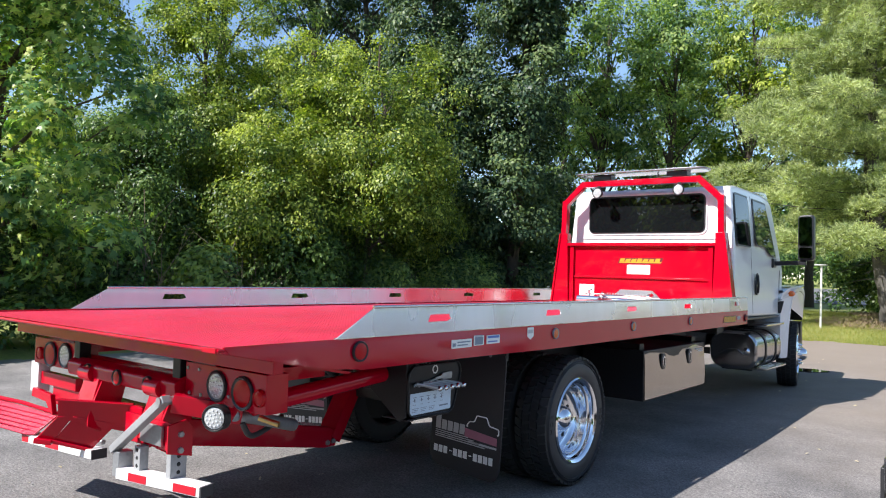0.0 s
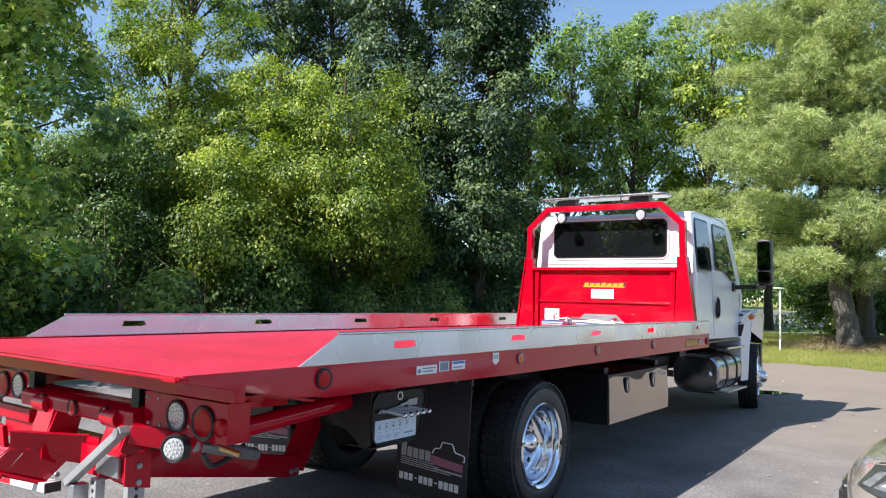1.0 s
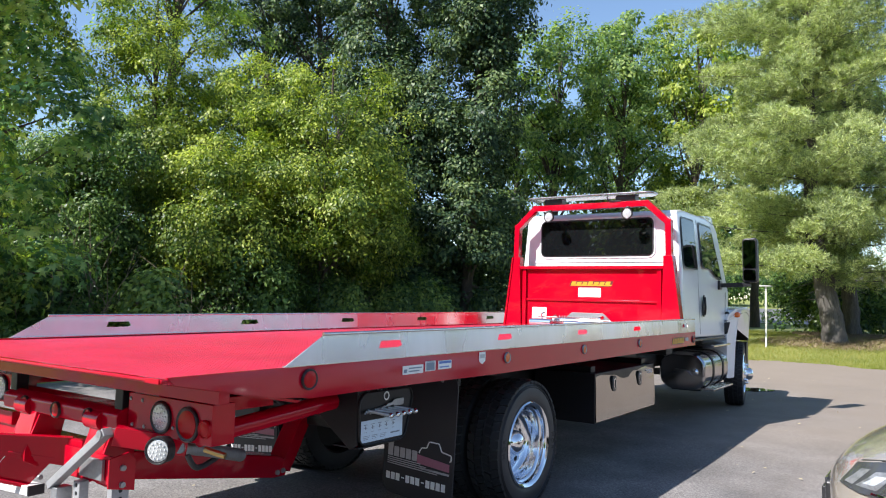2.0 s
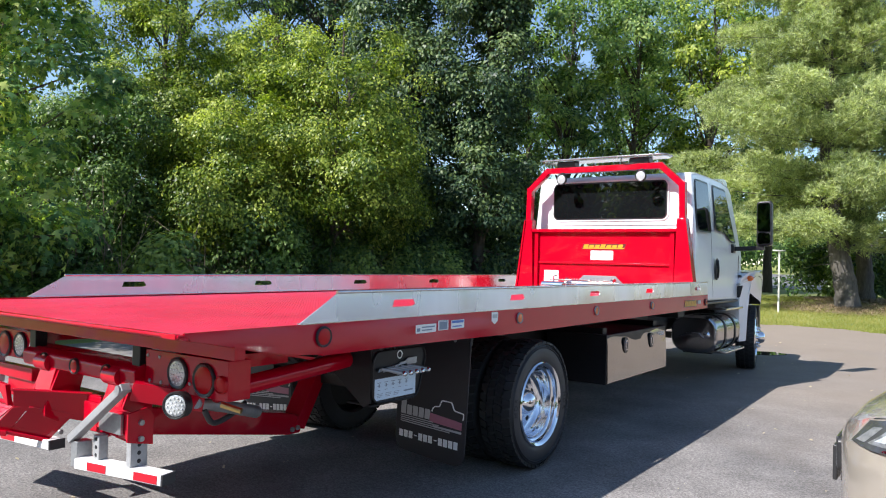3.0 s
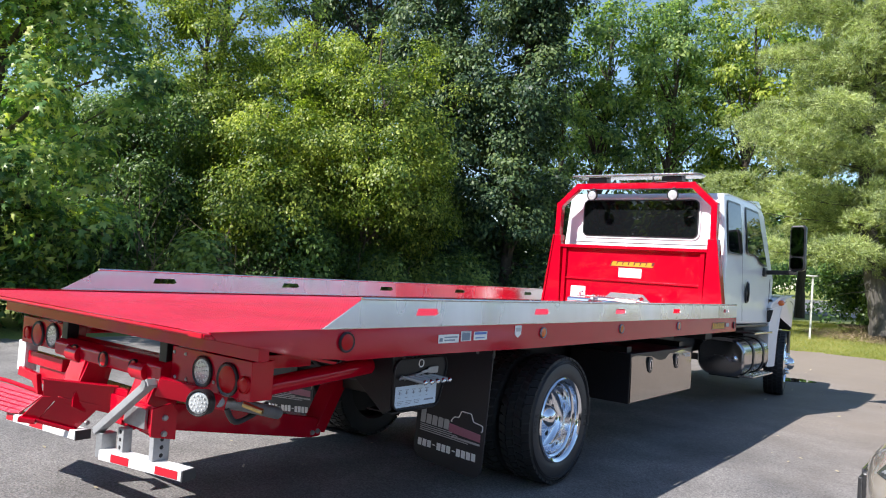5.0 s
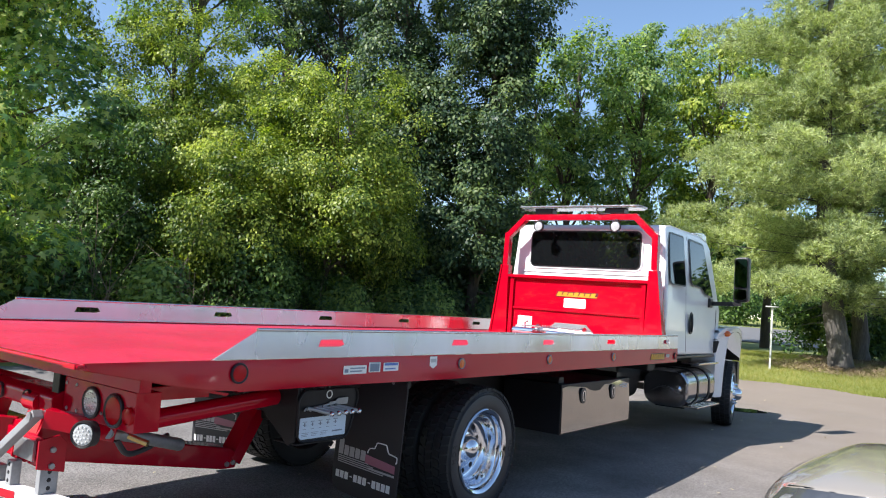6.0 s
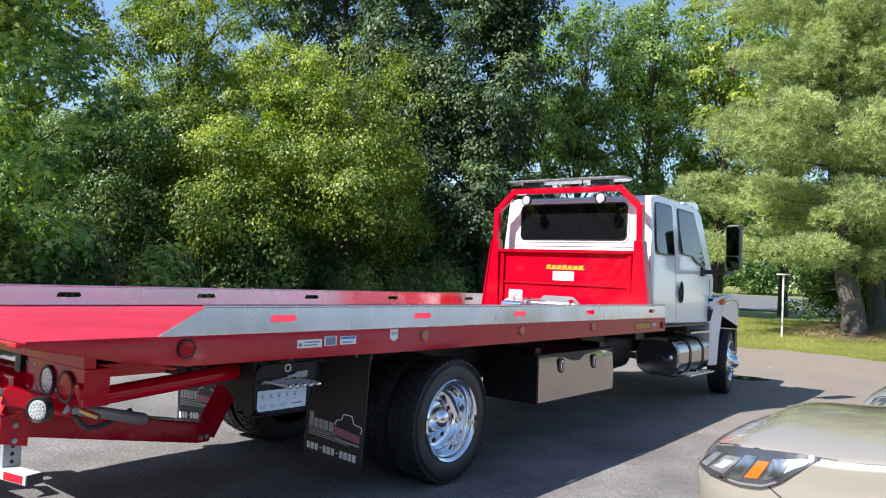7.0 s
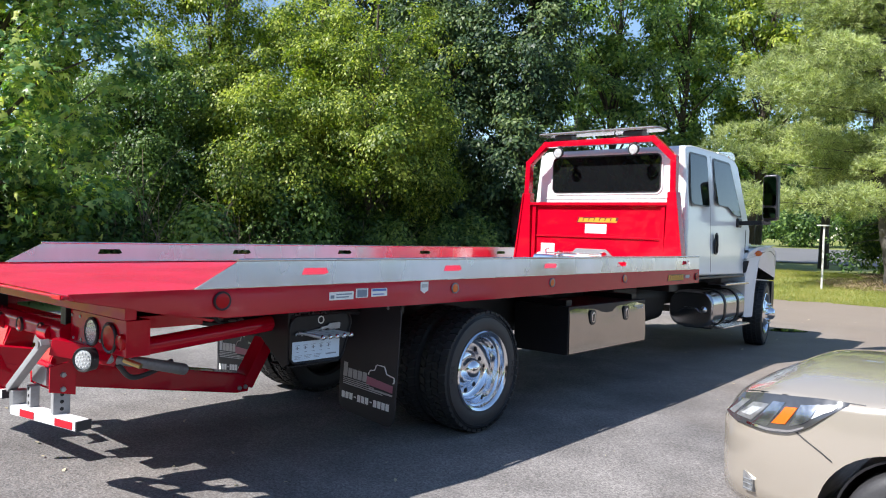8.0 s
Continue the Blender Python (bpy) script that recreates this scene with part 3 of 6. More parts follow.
part("hoop", bar_between((1.05, RY + 0.02, 2.08), (1.04, RY + 0.02, 2.56), 0.075, 0.09, (0, 1, 0)), RED, truck)
part("hoop", bar_between((-1.055, RY + 0.02, 2.51), (-0.755, RY + 0.02, 2.79), 0.075, 0.089, (0, 1, 0)), RED, truck)
part("hoop", bar_between((1.055, RY + 0.02, 2.51), (0.755, RY + 0.02, 2.79), 0.075, 0.089, (0, 1, 0)), RED, truck)
part("hoop", bar_between((-0.80, RY + 0.02, 2.772), (0.80, RY + 0.02, 2.772), 0.075, 0.088, (0, 1, 0)), RED, truck)
part("board_top", box(-1.0, 1.0, RY - 0.03, RY + 0.07, 1.955, 1.995, 0.004), RED, board)
part("board_rib", box(-0.95, 0.95, RY + 0.008, RY + 0.03, 1.535, 1.562, 0.004), RED, board)
sticker(board, -0.145, 0.165, 0, 0, 1.595, 1.715, "y", RY + 0.029, -1, PAPER, PAPER_BLUE, [])
sticker(board, -0.815, -0.60, 0, 0, 1.225, 1.445, "y", RY + 0.029, -1, PAPER, PAPER_BLUE, [])
maker_mark("y", RY + 0.029, -1, -0.25, 0.30, 1.745, 1.79, board)
for x in (-0.542, 0.541):
    lamp = disc_lamp("work_lamp", (x, RY - 0.06, 2.648), "y", -1, 0.058, LENS_CLEAR, truck, PLASTIC, "round clear work lamp")
    part("lamp_body", lathe([(0.06, 0.0), (0.055, 0.05), (0, 0.055)], (x, RY - 0.06, 2.648), "y", 20), PLASTIC, lamp)
    part("lamp_bracket", box(x - 0.02, x + 0.02, RY - 0.04, RY - 0.01, 2.69, 2.74, 0.003), PLASTIC, lamp)

# warning light bar on the hoop
barlight = part("light_bar", prism(round_rect(-0.87, 0.87, RY - 0.1, RY + 0.22, 0.1, 6), "z", 2.893, 2.912, 0.006), LENS_SMOKE, truck, "long flat clear light bar with metal frame")
part("bar_base", prism(round_rect(-0.85, 0.85, RY - 0.08, RY + 0.2, 0.09, 6), "z", 2.88, 2.894, 0.0), STEEL, barlight)
part("bar_lid", prism(round_rect(-0.84, 0.84, RY - 0.06, RY + 0.18, 0.08, 6), "z", 2.913, 2.919, 0.0), STEEL, barlight)
for x in (-0.5, 0.5):
    part("bar_foot", box(x - 0.13, x + 0.13, RY - 0.03, RY + 0.12, 2.815, 2.88, 0.012), PLASTIC, barlight)
part("bar_cable", tube(bend([(0.3, RY - 0.05, 2.9), (0.28, RY - 0.07, 2.86), (0.31, RY - 0.04, 2.82), (0.45, RY - 0.02, 2.815)]), 0.008, 8), RUBBER, barlight)

# winch at the front of the deck
winch = part("winch_plate", prism([(-0.36, 1.2), (0.52, 1.2), (0.36, 1.34), (0.30, 1.395), (-0.12, 1.395), (-0.18, 1.34)], "y", 3.6, 3.63, 0.004), GREY, truck, "grey steel winch guard")
part("drum", lathe([(0.0, -0.32), (0.085, -0.32), (0.085, -0.29), (0.055, -0.28), (0.055, 0.28), (0.085, 0.29), (0.085, 0.32), (0, 0.32)], (0.02, 3.5, 1.28), "x", 24), STEEL, winch)
part("rope", tube([(-0.28 + i * 0.009, 3.5 + 0.066 * math.cos(i * 1.57), 1.28 + 0.066 * math.sin(i * 1.57)) for i in range(62)], 0.007, 6), GALV, winch)
part("roller", lathe([(0, -0.3), (0.045, -0.3), (0.045, 0.3), (0, 0.3)], (0.2, 3.38, 1.255), "x", 20), CHROME, winch)
part("roller", lathe([(0, -0.24), (0.05, -0.24), (0.05, 0.05), (0, 0.05)], (-0.33, 3.36, 1.26), "x", 20), CHROME, winch)
part("snatch_ball", lathe([(0, -0.06), (0.04, -0.045), (0.06, 0), (0.04, 0.045), (0, 0.06)], (-0.53, 3.4, 1.275), "y", 20), TAPE_WHITE, winch)
part("hook_bar", bar_between((-0.5, 3.42, 1.33), (-0.22, 3.42, 1.33), 0.02, 0.02), STEEL, winch)
part("hook_bar", bar_between((0.05, 3.36, 1.325), (0.5, 3.4, 1.3), 0.02, 0.02), STEEL, winch)
part("free_lever", tube([(-0.44, 3.42, 1.22), (-0.44, 3.4, 1.37), (-0.40, 3.4, 1.385)], 0.012, 8), CHROME, winch)

# chassis
for x in (-0.43, 0.43):
    part("chassis_rail", box(x - 0.04, x + 0.04, -1.25, 7.9, 0.66, 0.92, 0.006), GREASE, truck)
for y in (-1.1, 1.0, 2.6, 4.2, 6.2):
    part("chassis_cross", box(-0.4, 0.4, y - 0.05, y + 0.05, 0.7, 0.88, 0.006), GREASE, truck)
part("prop_shaft", tube([(0, 0.1, 0.5), (0, 4.2, 0.62)], 0.05, 12), GREASE, truck)
part("rear_axle", tube([(-1.0, 0, 0.46), (-0.25, 0, 0.46), (-0.18, 0, 0.46), (0.18, 0, 0.46), (0.25, 0, 0.46), (1.0, 0, 0.46)], [0.07, 0.08, 0.19, 0.19, 0.08, 0.07], 16), GREASE, truck)
part("front_axle", bar_between((-0.9, 7.0, 0.42), (0.9, 7.0, 0.42), 0.1, 0.1), GREASE, truck)
for x in (-0.46, 0.46):
    part("leaf_spring", prism([(-0.7, 0.62), (0, 0.53), (0.7, 0.62), (0.7, 0.66), (0, 0.59), (-0.7, 0.66)], "x", x - 0.05, x + 0.05, 0.004), GREASE, truck)
part("air_tank", lathe([(0, -0.35), (0.1, -0.33), (0.13, -0.28), (0.13, 0.28), (0.1, 0.33), (0, 0.35)], (0.2, 3.6, 0.56), "y", 20), GREASE, truck)
part("air_tank", lathe([(0, -0.1), (0.08, -0.1), (0.09, 0.1), (0, 0.1)], (0.35, 3.75, 0.5), "x", 18), GREASE, truck)
part("battery_box", box(-1.05, -0.6, 2.9, 4.9, 0.33, 0.9, 0.02), GREASE, truck)
part("valve_box", box(0.48, 0.7, 3.1, 3.7, 0.74, 0.95, 0.02), GREASE, truck)
part("cab_cross", box(-0.9, 0.95, 4.05, 4.3, 0.9, 1.06, 0.01), GREASE, truck)
part("hydraulic_hose", tube(bend([(0.6, -1.9, 0.86), (0.66, -1.5, 0.8), (0.62, -1.0, 0.85), (0.7, -0.5, 0.8)]), 0.018, 8), RUBBER, truck)
part("hydraulic_hose", tube(bend([(0.55, -2.1, 0.92), (0.7, -1.7, 0.88), (0.68, -1.2, 0.94), (0.75, -0.6, 0.9)]), 0.015, 8), RUBBER, truck)


def lettering(name, text, size, m, material, parent):
    """Raised letters standing 2 mm proud, placed by the pose m."""
    cu = bpy.data.curves.new(name, "FONT")
    cu.body, cu.size, cu.extrude, cu.align_x = text, size, 0.002, "CENTER"
    tmp = new(name, cu)
    me = bpy.data.meshes.new_from_object(tmp.evaluated_get(bpy.context.evaluated_depsgraph_get()))
    bpy.data.objects.remove(tmp)
    bpy.data.curves.remove(cu)
    me.transform(m)
    me.materials.clear()
    me.materials.append(material)
    ob = new(name, me)
    ob.parent = parent
    return ob


def wheel(xo, yc, zc, s, outer=True, steer=False):
    """Tyre with tread blocks and an aluminium rim; xo is the outer face, s its side."""
    R, RR, W = 0.488, 0.308, 0.26

    def at(h):
        return xo - s * h

    prof = [(RR, 0.03), (RR + 0.015, 0.008), (RR + 0.05, 0.0), (R - 0.08, 0.0), (R - 0.035, 0.012), (R - 0.012, 0.034), (R - 0.012, W - 0.034), (R - 0.035, W - 0.012), (R - 0.08, W), (RR + 0.02, W), (RR, W - 0.03)]
    tyre = part("tyre", lathe([(r, at(h)) for r, h in prof], (0, yc, zc), "x", 56), RUBBER, truck, "black truck tyre with blocky tread")
    bm = bmesh.new()
    n = 46
    for k in range(n):
        for row, (h0, h1, off) in enumerate(((0.003, 0.062, 0), (0.07, 0.122, 0.5), (0.138, 0.19, 0), (0.198, 0.257, 0.5))):
            a = 2 * math.pi * (k + off) / n
            wdt = math.pi / n * (0.80 if row in (0, 3) else 0.72)
            vs = []
            for rr in (R - 0.03, R):
                for h in (h0, h1):
                    for da in (-wdt, wdt):
                        aa = a + da + (0.03 if (h == h1) == (row % 2 == 0) else 0)
                        q = rr - (0.012 if rr == R and (h < 0.02 or h > 0.24) else 0)
                        vs.append(bm.verts.new((at(h), yc + q * math.cos(aa), zc + q * math.sin(aa))))
            for f in ((4, 5, 7, 6), (0, 1, 5, 4), (2, 3, 7, 6), (0, 2, 6, 4), (1, 3, 7, 5)):
                bm.faces.new([vs[i] for i in f])
    part("tread", bm, TREAD, tyre)
    if outer:
        for rr in (R - 0.045, R - 0.06):
            part("sidewall_rib", lathe([(rr + 0.003, at(0.004)), (rr, at(-0.003)), (rr - 0.003, at(0.004))], (0, yc, zc), "x", 56), RUBBER, tyre)
        for word, a0 in (("HDR", 184), ("HDR", 4)):
            for i, letter in enumerate(word):
                a = radians(a0 - i * 7.5)
                rr = RR + 0.062
                turn = Matrix(((0, 0, s), (math.sin(a) * s, math.cos(a), 0), (-math.cos(a) * s, math.sin(a), 0))).to_4x4()
                turn.translation = (at(-0.0005), yc + rr * math.cos(a), zc + rr * math.sin(a))
                lettering("sidewall_letter", letter, 0.058, turn, TREAD, tyre)
    if not outer:
        part("rim", lathe([(RR, at(0.03)), (RR - 0.02, at(0.05)), (RR - 0.03, at(0.13)), (0, at(0.14))], (0, yc, zc), "x", 40), GREASE, tyre)
        return tyre
    if steer:
        disc = [(RR + 0.012, 0.0), (RR, -0.006), (RR - 0.025, 0.01), (RR - 0.035, 0.04), (0.235, 0.045), (0.21, 0.02), (0.17, -0.015), (0.12, -0.02), (0.0, -0.02)]
        face = -0.02
    else:
        disc = [(RR + 0.014, 0.004), (RR + 0.004, -0.006), (RR - 0.014, 0.004), (RR - 0.024, 0.014), (RR - 0.027, 0.045), (RR - 0.040, 0.052), (RR - 0.046, 0.062), (RR - 0.050, 0.12), (RR - 0.058, 0.148), (0.232, 0.170), (0.20, 0.183), (0.17, 0.178), (0.11, 0.172), (0.0, 0.172)]
        face = 0.172
    rim = part("rim", lathe([(r, at(h)) for r, h in disc], (0, yc, zc), "x", 56), RIM, tyre, "polished aluminium wheel rim")
    for k in range(10):
        a = 2 * math.pi * (k + 0.5) / 10
        rr = 0.178 if not steer else 0.20
        hh = 0.178 if not steer else 0.012
        part("vent_hole", lathe([(0.0, at(hh - 0.005)), (0.017, at(hh - 0.005)), (0.021, at(hh - 0.001)), (0.024, at(hh + 0.004))], (0, yc + rr * math.cos(a), zc + rr * math.sin(a)), "x", 14), BLACK, rim)
        if not steer:
            continue
        a += math.pi / 10
        rr = 0.145
        part("lug_nut", lathe([(0.0, at(face - 0.05)), (0.012, at(face - 0.045)), (0.018, at(face - 0.02)), (0.02, at(face + 0.004))], (0, yc + rr * math.cos(a), zc + rr * math.sin(a)), "x", 10), CHROME, rim)
    cap = [(0.0, face - 0.11), (0.045, face - 0.107), (0.08, face - 0.085), (0.098, face - 0.045), (0.108, face - 0.02), (0.14, face - 0.012), (0.15, face + 0.005)]
    part("hub_cap", lathe([(r, at(h)) for r, h in cap], (0, yc, zc), "x", 32), CHROME, rim)
    return tyre


def steered(tyre, cx, cy, deg):
    m = Matrix.Translation((cx, cy, 0)) @ Matrix.Rotation(radians(deg), 4, "Z") @ Matrix.Translation((-cx, -cy, 0))
    for o in (tyre, *tyre.children_recursive):
        o.data.transform(m)


for s in (-1, 1):
    c = -0.05 if s < 0 else 0.0
    wheel(c + s * 1.215, 0.0, 0.453, s)
    wheel(c + s * 0.90, 0.0, 0.453, s, outer=False)
    steered(wheel(s * 1.205, 7.0, 0.486, s, steer=True), s * 1.08, 7.0, 9)

# tool box under the deck
tb = part("tool_box", box(0.56, 1.17, 1.33, 2.935, 0.43, 0.885, 0.006), BLACK, truck, "black steel tool box with polished door")
tdoor = part("tool_box_door", bowed(box(1.172, 1.183, 1.345, 2.925, 0.442, 0.872, 0), 1.19, 1, 0.442, 0.872, 0.010, 0.018, 10, 0.12, 0.036), POLISHED, tb, "mirror-polished stainless door")
for y in (1.76, 2.46):
    lt = part("latch", prism(round_rect(y - 0.055, y + 0.055, 0.69, 0.84, 0.05, 5), "x", 1.178, 1.192, 0.003), PLASTIC, tdoor)
    part("latch_lever", prism(round_rect(y - 0.03, y + 0.03, 0.715, 0.815, 0.028, 5), "x", 1.192, 1.198, 0.002), CHROME, lt)
    part("latch_slot", box(1.198, 1.201, y - 0.013, y + 0.013, 0.725, 0.80, 0.002), BLACK, lt)
part("door_plate", box(1.172, 1.181, 2.66, 2.86, 0.815, 0.83, 0), DECAL_GREY, tdoor)
part("door_plate", box(1.172, 1.182, 2.72, 2.86, 0.795, 0.806, 0), DECAL_GREY, tdoor)
part("box_hanger", box(0.5, 1.1, 1.4, 1.5, 0.885, 0.94, 0.004), BLACK, tb)
part("box_hanger", box(0.5, 1.1, 2.75, 2.85, 0.885, 0.94, 0.004), BLACK, tb)

# fuel tank and step
tank = part("fuel_tank", prism(round_rect(0.57, 1.18, 0.40, 0.885, 0.19, 8), "y", 4.93, 6.15, 0.035), TANK, truck, "polished aluminium fuel tank")
part("tank_emboss", prism([(0.70, 0.58), (0.80, 0.64), (0.93, 0.64), (1.0, 0.58), (1.02, 0.60), (0.945, 0.665), (0.79, 0.665), (0.68, 0.60)], "y", 4.92, 4.935, 0.006), TANK, tank)
part("tank_boss", lathe([(0, -0.022), (0.03, -0.02), (0.045, 0.0)], (1.05, 4.93, 0.64), "y", 18), CHROME, tank)
for y in (5.35, 5.85):
    part("tank_strap", prism(round_rect(0.562, 1.188, 0.392, 0.893, 0.195, 8), "y", y - 0.035, y + 0.035, 0.003), BLACK, tank)
part("tank_step", box(0.95, 1.2, 5.3, 6.2, 0.955, 0.985, 0.006), STEEL, truck, "aluminium step plate above the tank")
step = part("side_step", box(0.92, 1.22, 5.25, 6.25, 0.372, 0.405, 0.008), STEEL, truck, "aluminium tread step")
for y in (5.4, 5.95):
    part("step_bracket", box(0.6, 1.0, y - 0.03, y + 0.03, 0.34, 0.372, 0.004), BLACK, step)
for i in range(6):
    part("step_ridge", box(0.945 + i * 0.045, 0.955 + i * 0.045, 5.27, 6.23, 0.405, 0.41, 0.001), STEEL, step)


# cab
def lean(bm, base=1.9, top=2.72, amount=0.07, mid=0.02):
    for v in bm.verts:
        k = min(max((v.co.z - base) / (top - base), 0), 1)
        v.co.x -= (v.co.x - mid) * amount * k
    return bm


cab_side = [(4.08, 1.1), (6.28, 1.07), (6.4, 1.25), (6.42, 1.72), (6.0, 2.62), (5.88, 2.70), (5.5, 2.745), (4.4, 2.745), (4.16, 2.715), (4.08, 2.62)]
cab = part("cab_shell", lean(prism(cab_side, "x", -1.08, 1.12, 0.045)), WHITE, truck, "glossy white extended cab")
K = 0.93


def side_x(z):
    """Outer face of the cab's right side at a height."""
    k = min(max((z - 1.9) / 0.82, 0), 1)
    return 1.12 - 1.10 * 0.07 * k


def side_pane(outline, parent, label):
    """A tinted pane and its black seal on the leaning right side of the cab."""
    cy = sum(p[0] for p in outline) / len(outline)
    cz = sum(p[1] for p in outline) / len(outline)
    for grow, a, b, m, nm in ((1.07, 0.004, 0.008, PLASTIC, "seal"), (1.0, 0.008, 0.0115, GLASS, "pane")):
        bm = prism([(cy + (y - cy) * grow, cz + (z - cz) * grow) for y, z in outline], "x", a, b)
        for v in bm.verts:
            v.co.x += side_x(v.co.z)
        ob = part(nm, bm, m, parent, label if nm == "pane" else "")
    return ob


def soften(pts, r=0.04, n=4):
    """Rounds the corners of an outline."""
    out = []
    for i, p in enumerate(pts):
        p, a, b = Vector(p), Vector(pts[i - 1]), Vector(pts[(i + 1) % len(pts)])
        u, w = (a - p), (b - p)
        s, e = p + u.normalized() * min(r, u.length / 2.2), p + w.normalized() * min(r, w.length / 2.2)
        for k in range(n + 1):
            t = k / n
            out.append(tuple(s * (1 - t) ** 2 + p * 2 * t * (1 - t) + e * t * t))
    return out


side_pane(soften([(4.25, 2.62), (4.22, 2.05), (4.27, 2.0), (4.80, 2.0), (4.78, 2.62)], 0.05), cab, "dark tinted rear quarter window")
side_pane(soften([(5.03, 2.61), (5.06, 2.06), (5.14, 2.03), (5.48, 2.02), (5.68, 1.93), (5.97, 1.90), (5.62, 2.60)], 0.05), cab, "dark tinted door window")
for outline in ([(4.93, 1.14), (4.93, 2.66), (4.938, 2.66), (4.938, 1.14)], [(6.2, 1.12), (6.22, 1.72), (6.228, 1.72), (6.208, 1.12)]):
    bm = prism(outline, "x", -0.004, 0.0015)
    for v in bm.verts:
        v.co.x += side_x(v.co.z)
    part("door_gap", bm, BLACK, cab)
hd = part("door_handle", prism(soften([(5.05, 1.66), (5.0, 1.5), (5.03, 1.37), (5.12, 1.37), (5.15, 1.5), (5.11, 1.66)], 0.04), "x", 1.12, 1.135, 0.004), PLASTIC, cab, "black pull handle")
part("handle_grip", tube([(1.14, 5.07, 1.63), (1.155, 5.05, 1.5), (1.14, 5.08, 1.4)], 0.014, 8), PLASTIC, hd)
part("sill_step", box(1.0, 1.13, 4.3, 6.25, 1.055, 1.085, 0.006), PLASTIC, cab)
# rear window
for grow, y0, y1, m, nm in ((0.02, 4.066, 4.079, WHITE, "window_surround"), (0.0, 4.06, 4.067, PLASTIC, "seal"), (-0.018, 4.054, 4.061, GLASS, "pane")):
    part(nm, prism(round_rect(-0.80 - grow, 0.78 + grow, 2.13 - grow, 2.625 + grow, 0.075 + grow, 6), "y", y0, y1, 0.002), m, cab, "dark tinted rear window" if nm == "pane" else "")
part("press_line", box(-0.95, 0.92, 4.068, 4.08, 2.055, 2.065, 0.003), WHITE, cab)
part("cab_corner", tube([(1.085, 4.12, 1.12), (1.085, 4.12, 1.95), (1.02, 4.13, 2.66)], 0.045, 12), WHITE, cab)
part("cab_corner", tube([(-1.045, 4.12, 1.12), (-1.045, 4.12, 1.95), (-0.98, 4.13, 2.66)], 0.045, 12), WHITE, cab)
for x in (-0.9, -0.45, 0.02, 0.5, 0.94):
    cl = part("roof_lamp", lathe([(0.05, 0), (0.045, 0.03), (0.025, 0.05), (0, 0.055)], (x, 5.8, 2.71), "z", 16), LENS_AMBER, cab, "amber roof marker lamp")
horn = part("roof_visor", prism(soften([(5.4, 2.75), (6.03, 2.70), (6.08, 2.73), (6.0, 2.80), (5.88, 2.815), (5.45, 2.775)], 0.03), "x", 0.55, 0.98, 0.008), STEEL, cab, "bright metal roof fitting")
part("windscreen", prism([(6.42, 1.8), (6.03, 2.60), (6.037, 2.60), (6.427, 1.8)], "x", -0.95, 0.99), GLASS, cab)

